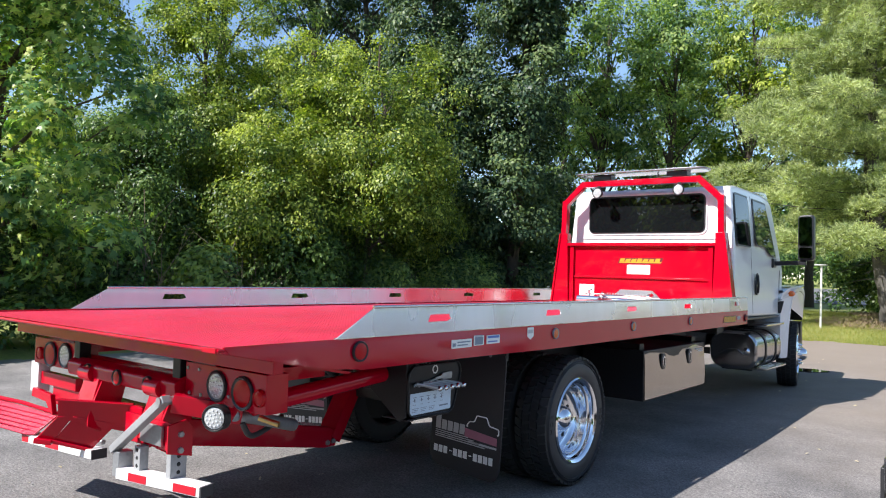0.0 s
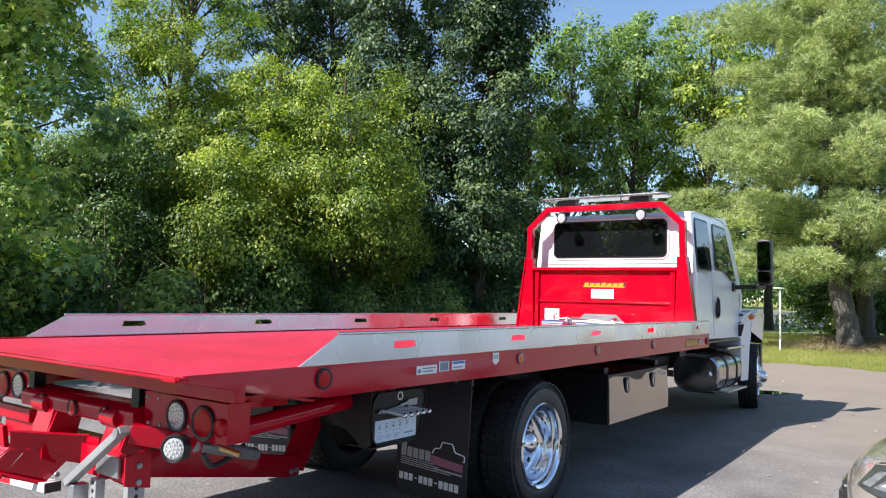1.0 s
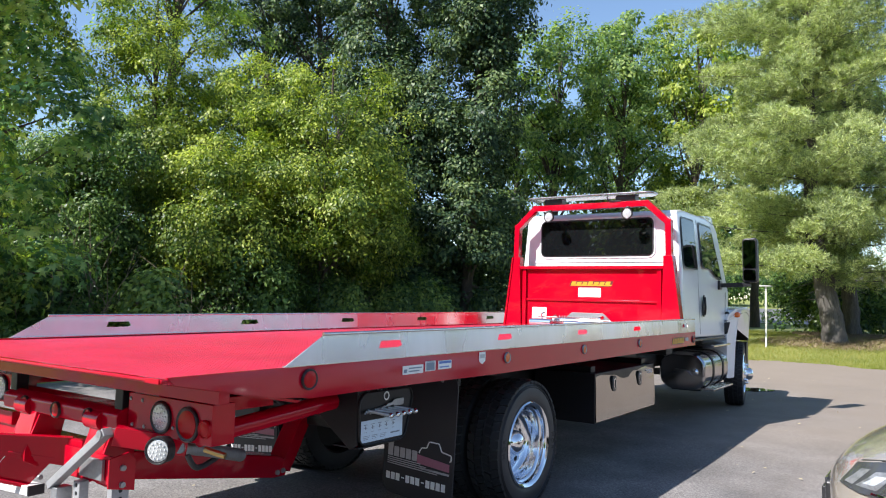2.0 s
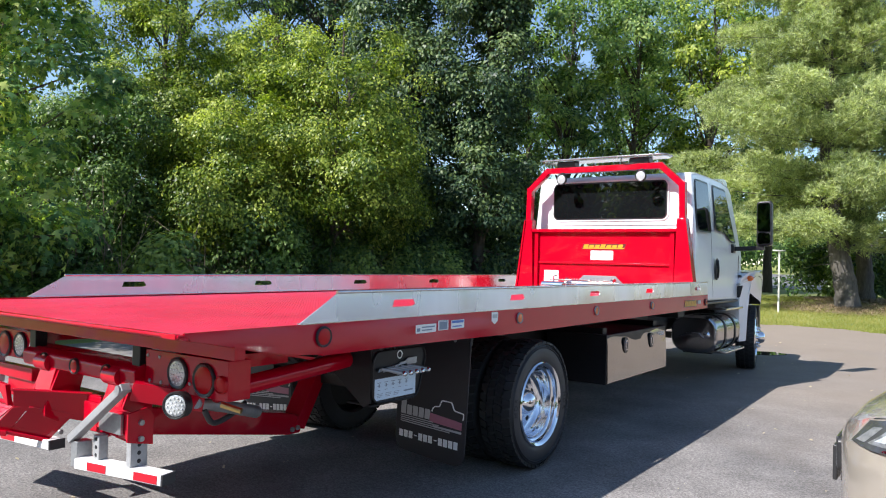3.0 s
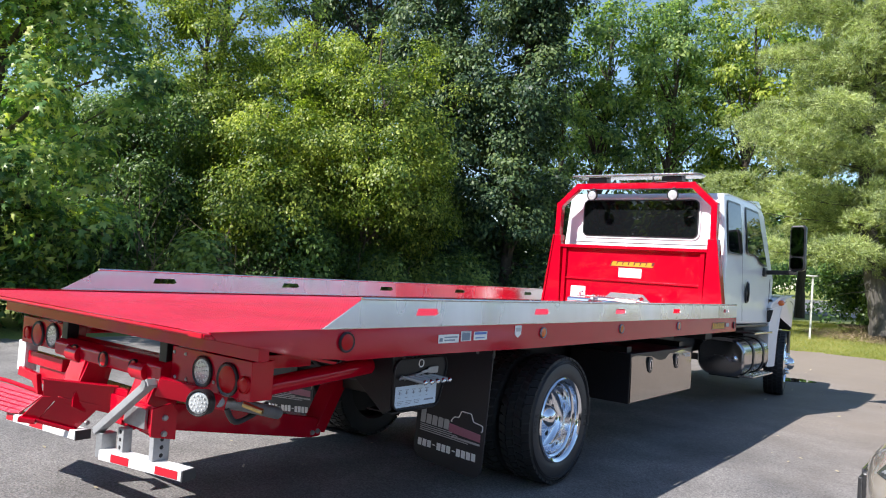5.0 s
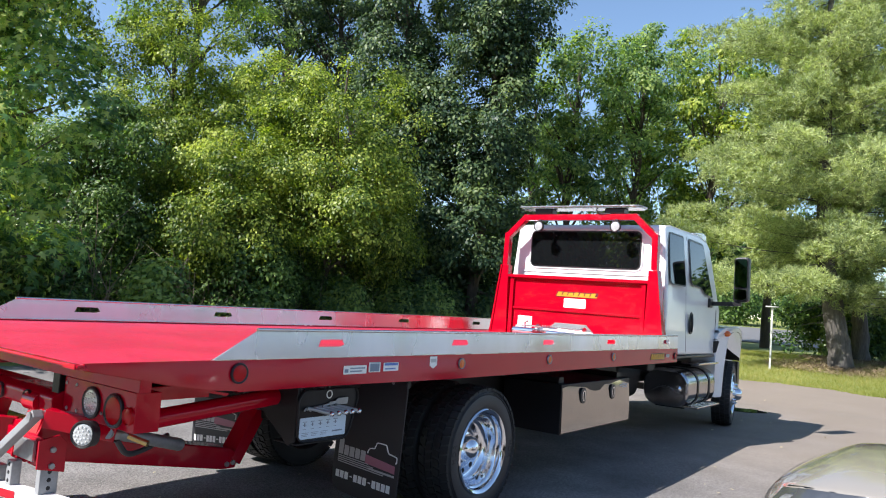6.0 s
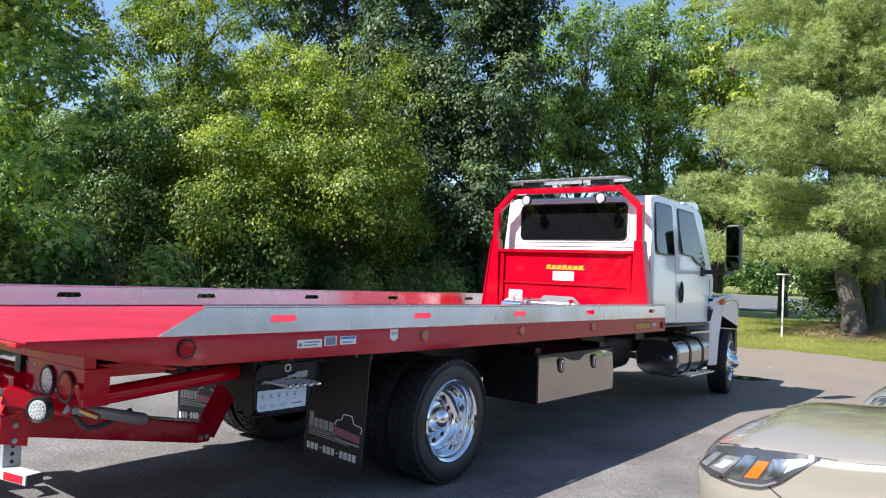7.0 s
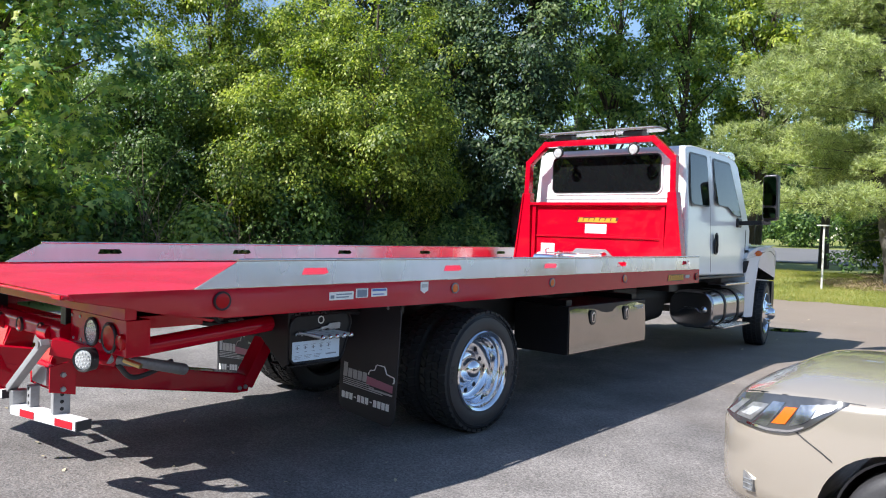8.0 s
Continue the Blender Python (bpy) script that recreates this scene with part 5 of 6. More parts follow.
for i in range(3):
    for k in range(3):
        rows.append((0.05 + 0.2 * i, 0.20 + 0.2 * i - 0.02 * k, 0.28 - 0.075 * k, 0.30 - 0.075 * k))
rows.append((0.70, 0.93, 0.20, 0.27))
sticker(hold, 0, 0, -1.775, -1.39, 0.70, 0.825, "x", 1.061, 1, PAPER_BLUE, INK, rows)
part("loose_chain", tube([(1.075, -1.76 + 0.012 * k, 0.868 + 0.012 * (k % 2) + 0.004 * math.sin(k)) for k in range(16)], 0.006, 6), GALV, hold)
part("paddle", prism(soften([(-1.56, 0.898), (-1.50, 0.90), (-1.49, 0.888), (-1.40, 0.888), (-1.395, 0.93), (-1.49, 0.928), (-1.50, 0.914), (-1.56, 0.908)], 0.008), "x", 1.068, 1.076, 0.002), GALV, hold)
for i in range(5):
    y = -1.62 + i * 0.06
    part("hook", tube([(1.075, y - 0.12, 0.885), (1.085, y - 0.05, 0.87), (1.12, y + 0.02, 0.85)], [0.009, 0.011, 0.014], 10), GALV, hold)
    part("hook_end", lathe([(0, -0.018), (0.013, -0.013), (0.018, 0), (0.013, 0.013), (0, 0.018)], (1.13, y + 0.03, 0.848), "x", 14), CHROME, hold)
part("tread_bar", bar_between((1.07, -1.74, 0.875), (1.07, -1.50, 0.90), 0.012, 0.012), GALV, hold)
part("mark_block", lathe([(0.026, 0.003), (0.019, 0.003), (0.019, 0), (0.026, 0)], (1.06, -1.55, 0.953), "x", 20), PAPER, hold)


# ---- parked cars ----
def parked_car(label, dx, dy, paint):
    """A sedan parked nose to the truck, heading -x, its axis at y = -0.1."""
    ob = thing("parked_car", label, "car", "cars parked in a row", (dx + 0.07, dy, 0))
    YC = -0.1
    st = [(3.10, 0.03, 0.36, 0.60), (3.115, 0.22, 0.30, 0.65), (3.15, 0.38, 0.27, 0.685), (3.22, 0.53, 0.25, 0.715), (3.31, 0.66, 0.235, 0.742), (3.40, 0.75, 0.225, 0.762), (3.50, 0.80, 0.22, 0.785),
          (3.62, 0.832, 0.21, 0.805), (3.78, 0.862, 0.205, 0.828), (3.97, 0.888, 0.2, 0.852), (4.2, 0.90, 0.2, 0.882), (4.5, 0.905, 0.2, 0.915), (4.8, 0.905, 0.2, 0.945), (5.4, 0.905, 0.2, 0.955), (6.2, 0.905, 0.2, 0.965), (6.9, 0.90, 0.22, 0.975), (7.4, 0.88, 0.25, 0.985), (7.7, 0.84, 0.3, 0.96), (7.82, 0.75, 0.36, 0.9), (7.86, 0.5, 0.42, 0.8)]
    st = [(3.3 - (3.3 - x) * 0.45 if x < 3.3 else x, w, zb, zs) for x, w, zb, zs in st]
    st = [(x, w, zb, zs + 0.055 * min(max((4.0 - x) / 0.6, 0), 1)) for x, w, zb, zs in st]
    bm = bmesh.new()
    rings = []
    for x, w, zb, zs in st:
        crown = 0.11 if x > 3.45 else 0.03 + 0.08 * max(0, (x - 3.20) / 0.25)
        half = [(0.0, zb), (0.55 * w, zb), (0.88 * w, zb + 0.01), (0.955 * w, zb + 0.06), (0.985 * w, zb + 0.14), (w, zb + (zs - zb) * 0.5), (0.998 * w, zb + (zs - zb) * 0.72), (0.985 * w, zs - 0.05), (0.965 * w, zs - 0.018), (0.935 * w, zs + 0.002), (0.8 * w, zs + crown * 0.42), (0.55 * w, zs + crown * 0.78), (0.25 * w, zs + crown * 0.96), (0.0, zs + crown)]
        ring = [(v, z) for v, z in half] + [(-v, z) for v, z in half[-2:0:-1]]
        rings.append([bm.verts.new((x, YC + v, z)) for v, z in ring])
    for a, b in zip(rings, rings[1:]):
        n = len(a)
        for k in range(n):
            bm.faces.new((a[k], a[(k + 1) % n], b[(k + 1) % n], b[k]))
    bm.faces.new(rings[0])
    bm.faces.new(rings[-1][::-1])
    body = part("body", bm, paint, ob, sharp=50)
    for xw in (4.22, 6.88):
        carve(body, lathe([(0, -1.2), (0.352, -1.2), (0.352, 1.2), (0, 1.2)], (xw, YC, 0.305), "y", 44))
        part("arch_liner", lathe([(0.35, -0.86), (0.35, 0.86), (0.34, 0.86), (0.34, -0.86), (0.35, -0.86)], (xw, YC, 0.305), "y", 44), BLACK, body)
        for s in (-1, 1):
            yo = YC + s * 0.875

            def at(h):
                return yo - s * h - YC

            ty = part("tyre", lathe([(0.215, at(0.03)), (0.225, at(0.004)), (0.27, at(0.0)), (0.305, at(0.02)), (0.318, at(0.045)), (0.318, at(0.17)), (0.3, at(0.2)), (0.22, at(0.2))], (xw, YC, 0.283), "y", 48), RUBBER, ob, "black car tyre")
            rim = part("rim", lathe([(0.222, at(0.006)), (0.212, at(0.004)), (0.205, at(0.03)), (0.195, at(0.07)), (0.0, at(0.08))], (xw, YC, 0.283), "y", 48), LAMP_DARK, ty)
            for k in range(5):
                a = 2 * math.pi * k / 5 + 0.4
                for da in (-0.16, 0.16):
                    part("spoke", bar_between((xw + 0.03 * math.cos(a), YC + at(0.015), 0.283 + 0.03 * math.sin(a)), (xw + 0.205 * math.cos(a + da), YC + at(0.012), 0.283 + 0.205 * math.sin(a + da)), 0.034, 0.03, (0, 1, 0), 0.004), CHROME, rim)
            part("hub_cap", lathe([(0, at(-0.002)), (0.03, at(0.0)), (0.04, at(0.03))], (xw, YC, 0.283), "y", 20), CHROME, rim)
    # greenhouse
    gh = [(4.72, 0.99), (5.55, 1.40), (5.9, 1.45), (6.6, 1.44), (7.35, 1.04), (7.35, 0.98)]
    bm = prism(gh, "y", YC - 0.84, YC + 0.84, 0.02)
    for v in bm.verts:
        k = max(0, (v.co.z - 1.0) / 0.45)
        v.co.y = YC + (v.co.y - YC) * (1 - 0.24 * k)
    part("glass_house", bm, GLASS, ob, "dark car windows")
    part("roof_panel", prism(soften([(5.45, YC - 0.62), (6.75, YC - 0.62), (6.75, YC + 0.62), (5.45, YC + 0.62)], 0.15), "z", 1.425, 1.47, 0.015), paint, ob)
    for s in (-1, 1):
        part("roof_pillar", bar_between((4.78, YC + s * 0.82, 1.0), (5.55, YC + s * 0.64, 1.42), 0.05, 0.05), paint, ob)
        part("roof_pillar", bar_between((7.3, YC + s * 0.80, 1.02), (6.65, YC + s * 0.64, 1.43), 0.09, 0.05), paint, ob)
        part("door_mirror", prism(soften([(4.95, 1.0), (4.93, 1.12), (5.12, 1.15), (5.14, 1.02)], 0.04), "y", YC + s * 0.9, YC + s * 1.08, 0.02), paint, ob)

    # lamps that wrap round the corner of the nose
    def skin(x, lift=0.0):
        """Half width of the body at x, by the stations."""
        for (x0, w0, *_), (x1, w1, *_) in zip(st, st[1:]):
            if x0 <= x <= x1:
                return w0 + (w1 - w0) * (x - x0) / (x1 - x0) + lift
        return st[-1][1]

    low = [(3.30, 0.668), (3.42, 0.650), (3.58, 0.640), (3.68, 0.655), (3.74, 0.688), (3.82, 0.758), (3.92, 0.830)]
    high = [(3.30, 0.722), (3.42, 0.757), (3.58, 0.786), (3.68, 0.802), (3.74, 0.813), (3.82, 0.826), (3.92, 0.837)]

    high = [(x, z + 0.055 * min(max((4.0 - x) / 0.6, 0), 1)) for x, z in high]

    def band(s, x0, x1, f0, f1, lift, nm, m, parent, lab="", n=12, slant=0.0):
        bm = bmesh.new()
        grid = []
        for i in range(n + 1):
            x = x0 + (x1 - x0) * i / n
            zl = float(np.interp(x, [p[0] for p in low], [p[1] for p in low]))
            zh = float(np.interp(x, [p[0] for p in high], [p[1] for p in high]))
            col = []
            for j in range(4):
                z = zl + (zh - zl) * (f0 + (f1 - f0) * j / 3)
                xs = x
                x = x + slant * j / 3
                col.append((x - lift * 0.5, YC + s * (skin(x, lift) * (1.0 - 0.10 * max(0, (z - 0.70) / 0.12) ** 2 * 0.35)), z))
                x = xs
            grid.append(col)
        rows = [[bm.verts.new(p) for p in c] for c in grid]
        for a, b in zip(rows, rows[1:]):
            for j in range(3):
                bm.faces.new((a[j], b[j], b[j + 1], a[j + 1]))
        r = bmesh.ops.extrude_face_region(bm, geom=list(bm.faces), use_keep_orig=True)
        bmesh.ops.translate(bm, vec=(0.03, -s * 0.03, 0), verts=[g for g in r["geom"] if isinstance(g, bmesh.types.BMVert)])
        return part(nm, bm, m, parent, lab)

    for s in (-1, 1):
        hl = band(s, 3.30, 3.92, 0.0, 1.0, 0.010, "headlamp", LAMP_DARK, ob, "clear headlamp with an amber turn signal")
        band(s, 3.315, 3.36, 0.15, 0.80, 0.0115, "reflector", LENS_SMOKE, hl, slant=0.03)
        band(s, 3.375, 3.475, 0.18, 0.74, 0.012, "reflector", LENS_SMOKE, hl, slant=0.05)
        band(s, 3.40, 3.455, 0.30, 0.60, 0.0135, "lens", LENS_CLEAR, hl, slant=0.04)
        band(s, 3.49, 3.565, 0.14, 0.84, 0.012, "reflector", LAMP_SILVER, hl, slant=0.05)
        band(s, 3.582, 3.65, 0.26, 0.74, 0.0135, "turn_signal", LENS_AMBER, hl, "amber turn signal", 6, 0.045)
        band(s, 3.67, 3.765, 0.22, 0.82, 0.012, "reflector", LAMP_SILVER, hl, slant=0.04)
        band(s, 3.775, 3.86, 0.24, 0.78, 0.0125, "lens_edge", LENS_CLEAR, hl, slant=0.03)
        band(s, 3.46, 3.74, 0.05, 0.11, 0.0125, "lamp_trim", CHROME, hl)
        zz = [(3.69, 0.675), (3.75, 0.64), (3.82, 0.60), (3.865, 0.57)]
        part("bumper_gap", tube([(x, YC + s * skin(x, 0.0005), z) for x, z in zz], 0.0035, 6), BLACK, body)
        hoodline = [(3.985, 0.848), (4.2, 0.876), (4.5, 0.909), (4.75, 0.938)]
        part("hood_gap", tube([(x, YC + s * skin(x) * 0.962, z - 0.012) for x, z in hoodline], 0.0035, 6), BLACK, body)
        fr = [(3.31, 0.738), (3.42, 0.764), (3.58, 0.79), (3.8, 0.824), (3.985, 0.848)]
        part("hood_gap", tube([(x, YC + s * skin(x) * 0.955, z - 0.006 + 0.055 * min(max((4.0 - x) / 0.6, 0), 1)) for x, z in fr], 0.004, 6), BLACK, body)
        bm = bmesh.new()
        for x0, x1, z0, z1 in ((3.45, 3.505, 0.325, 0.415),):
            cols = [[bm.verts.new((x, YC + s * skin(x, d), z)) for z in (z0, z1 - 0.03 * k / 3) for d in (0.002,)] for k, x in enumerate(np.linspace(x0, x1, 4))]
            for p, q in zip(cols, cols[1:]):
                bm.faces.new((p[0], q[0], q[1], p[1]))
        r = bmesh.ops.extrude_face_region(bm, geom=list(bm.faces), use_keep_orig=True)
        bmesh.ops.translate(bm, vec=(0.01, -s * 0.02, 0), verts=[g for g in r["geom"] if isinstance(g, bmesh.types.BMVert)])
        vent = part("bumper_vent", bm, LENS_SMOKE, body, "lower bumper lamp recess")
        for z in (0.335, 0.36, 0.382):
            part("vent_bar", tube([(x, YC + s * skin(x, 0.004), z) for x in (3.455, 3.478, 3.50)], 0.003, 6), GALV, vent)
    # the nose rakes back above the bumper
    for o in (body, *body.children_recursive, *[c for h in ob.children if h.name.startswith("headlamp") for c in (h, *h.children)]):
        for v in o.data.vertices:
            v.co.x += 0.75 * max(0.0, v.co.z - 0.65) * min(max((3.75 - v.co.x) / 0.45, 0), 1)
    grille = part("grille", prism(soften([(YC - 0.28, 0.40), (YC - 0.30, 0.60), (YC + 0.30, 0.60), (YC + 0.28, 0.40)], 0.05), "x", 3.2, 3.3, 0.01), PLASTIC, body, "black slatted grille")
    for i in range(4):
        part("slat", box(3.193, 3.205, YC - 0.26, YC + 0.26, 0.43 + i * 0.045, 0.465 + i * 0.045, 0.003), LAMP_DARK, grille)
    plate = part("plate_holder", box(3.165, 3.19, YC - 0.17, YC + 0.17, 0.33, 0.53, 0.006), PLASTIC, body, "black plate holder")
    part("plate_holder_foot", box(3.185, 3.24, YC - 0.1, YC + 0.1, 0.38, 0.48, 0.004), PLASTIC, plate)
    return ob


parked_car("champagne beige sedan with clear headlamps, parked on asphalt", 0, 0, CAR_PAINT)
parked_car("silver sedan parked beside the beige sedan on asphalt", 0.33, 2.85, CAR_SILVER)

# ---- puddle, house ----
bm = bmesh.new()
pts = []
for k in range(28):
    a = 2 * math.pi * k / 28
    r = 1 + 0.12 * math.sin(3 * a + 1) + 0.08 * math.sin(5 * a)
    pts.append((0.92 + 0.26 * r * math.cos(a) + 0.06 * math.sin(a), 9.2 + 0.30 * r * math.sin(a)))
WATER = mat("puddle_water", (0.02, 0.02, 0.018), 0.02, var=0.1, bump=0.0, rvar=0.0)
prism(pts, "z", 0.006, 0.02, 0, bm=bm)
tagged(part("puddle", bm, WATER, None), "shallow puddle on the asphalt", "puddle", kind="structure")

house = thing("house", "grey sided house beyond the road, behind trees", "house", at=(-2.0, 100, 1.95))
hw = part("wall", box(-5.8, 8, -4, 4, -0.3, 2.4, 0.01), SIDING, house)
part("roof", prism([(-4.5, 2.38), (4.5, 2.38), (0, 4.2)], "x", -6.2, 8.4, 0.02), ROOFING, house)
for x in (-4.2, -1.5, 2.5):
    wf = part("window", box(x - 0.5, x + 0.5, -4.05, -3.99, 0.7, 1.9, 0.01), SIDING, house)
    part("pane", box(x - 0.43, x + 0.43, -4.06, -4.045, 0.77, 1.83, 0.005), GLASS, wf)
for i in range(11):
    part("siding_board", box(-5.82, 8.02, -4.03, -4.0, 0.1 + i * 0.2, 0.285 + i * 0.2, 0.004), SIDING, hw)


# ---- trees ----
def leaf_faces(shape):
    return {
        "oval": (np.array([(0, 0, 0), (0.35, 0.26, 0.05), (0.75, 0.2, 0.03), (1, 0, -0.08), (0.75, -0.2, 0.03), (0.35, -0.26, 0.05)]), [(0, 1, 5), (1, 2, 4), (1, 4, 5), (2, 3, 4)]),
        "star": (np.array([(0.1, 0, 0), (0.2, 0.5, -0.1), (0.42, 0.16, 0.02), (0.72, 0.42, -0.1), (0.62, 0.12, 0.02), (1.05, 0, -0.12), (0.62, -0.12, 0.02), (0.72, -0.42, -0.1), (0.42, -0.16, 0.02), (0.2, -0.5, -0.1)]),
                 [(0, 1, 2), (2, 3, 4), (4, 5, 6), (6, 7, 8), (8, 9, 0), (0, 2, 8), (2, 4, 8), (4, 6, 8)]),
        "small": (np.array([(0, 0, 0), (0.48, 0.27, 0.06), (1, 0, -0.06), (0.48, -0.27, 0.06)]), [(0, 1, 3), (1, 2, 3)]),
        "blade": (np.array([(0, -0.04, 0), (0, 0.04, 0), (1, 0.0, 0.25)]), [(0, 1, 2)]),
    }[shape]


def scatter_leaves(name, P, N, T, size, shape, material, parent):
    """One mesh of leaves at points P, facing N, growing along T."""
    tv, tf = leaf_faces(shape)
    T = T - N * (T * N).sum(1, keepdims=True)
    T /= np.linalg.norm(T, axis=1, keepdims=True) + 1e-9
    B = np.cross(N, T)
    L = size[:, None, None]
    V = P[:, None, :] + L * (tv[None, :, 0:1] * T[:, None, :] + tv[None, :, 1:2] * B[:, None, :] + tv[None, :, 2:3] * N[:, None, :])
    F = np.array(tf)[None] + (np.arange(len(P)) * len(tv))[:, None, None]
    return mesh_from(name, V.reshape(-1, 3), F.ravel(), 3, material, parent)


def unit(a):
    return a / (np.linalg.norm(a, axis=1, keepdims=True) + 1e-9)


def clump_points(rng, blobs, n_clumps, shell=3.6):
    """Centres of leaf clumps in a set of rounded crown masses (x, y, z, rx, ry, rz), denser towards the outside."""
    w = np.array([b[3] * b[4] + b[4] * b[5] + b[3] * b[5] for b in blobs])
    pick = rng.choice(len(blobs), n_clumps, p=w / w.sum())
    b = np.array(blobs)[pick]
    d = unit(rng.normal(size=(n_clumps, 3)))
    r = rng.random(n_clumps)[:, None] ** (1 / shell)
    lump = 1 + 0.22 * np.sin(d[:, 0:1] * 5 + pick[:, None]) * np.cos(d[:, 1:2] * 4 + d[:, 2:3] * 6)
    return b[:, :3] + d * b[:, 3:] * r * lump, d


def tree(label, base, height, lean_to, blobs, n_clumps, per, leaf, shape, material, clump=0.42, trunk=0.16, seed=1, name="tree", bark=BARK, droop=0.0, cat="tree", limbs=36, floor=0.25):
    """A tapered trunk with limbs and a crown of many leaves. blobs are relative to the base."""
    rng = np.random.default_rng(seed)
    ob = thing(name, label, cat, "trees along the lot", base)
    C, D = clump_points(rng, blobs, n_clumps)
    ok = C[:, 2] > floor
    C, D = C[ok], D[ok]
    # trunk and limbs
    bm = bmesh.new()
    top = Vector((lean_to[0], lean_to[1], height))
    spine = [Vector((0, 0, -0.2))]
    for k in range(1, 9):
        t = k / 8
        spine.append(Vector((top.x * t + rng.normal() * 0.09, top.y * t + rng.normal() * 0.09, height * t)))
    tube(spine, [trunk * (1.25 if k == 0 else 1) * (1 - 0.85 * k / 8) + 0.012 for k in range(9)], 10, bm)
    for i in rng.choice(len(C), min(limbs, len(C)), replace=False):
        c = Vector(C[i])
        t = min(max((c.z - 0.9) / height * 0.85, 0.12), 0.95)
        a = spine[int(t * 8)].lerp(spine[min(int(t * 8) + 1, 8)], t * 8 % 1)
        mid = a.lerp(c, 0.5) + Vector((rng.normal() * 0.15, rng.normal() * 0.15, 0.18))
        r0 = trunk * (1 - 0.8 * t) * 0.42 + 0.008
        tube([a, a.lerp(mid, 0.55), mid, mid.lerp(c, 0.6), c], [r0, r0 * 0.75, r0 * 0.5, r0 * 0.32, 0.006], 5, bm)
    part("trunk", bm, bark, ob)
    # leaves: each clump a drooping dome of overlapping leaves
    k = rng.integers(int(per * 0.6), int(per * 1.4) + 1, len(C))
    idx = np.repeat(np.arange(len(C)), k)
    n = len(idx)
    cr = clump * rng.uniform(0.55, 1.3, len(C))[idx][:, None]
    tilt = unit(D * 0.5 + np.array([0.0, -0.2, 0.7]) + rng.normal(size=D.shape) * 0.25)[idx]
    d = unit(rng.normal(size=(n, 3)))
    d = unit(d + tilt * 0.75)
    P = C[idx] + d * cr * np.array([1, 1, 0.72]) * rng.uniform(0.4, 1.22, n)[:, None] - tilt * cr * 0.3
    N = unit(d * 0.75 + tilt * 0.55 + rng.normal(size=(n, 3)) * 0.36)
    T = unit(d * 0.6 + rng.normal(size=(n, 3)) * 0.6 + np.array([0, 0, -0.7]))
    size = leaf * rng.uniform(0.5, 1.35, n)
    keep = P[:, 2] > 0.02
    scatter_leaves("crown", P[keep], N[keep], T[keep], size[keep], shape, material, ob)
    return ob


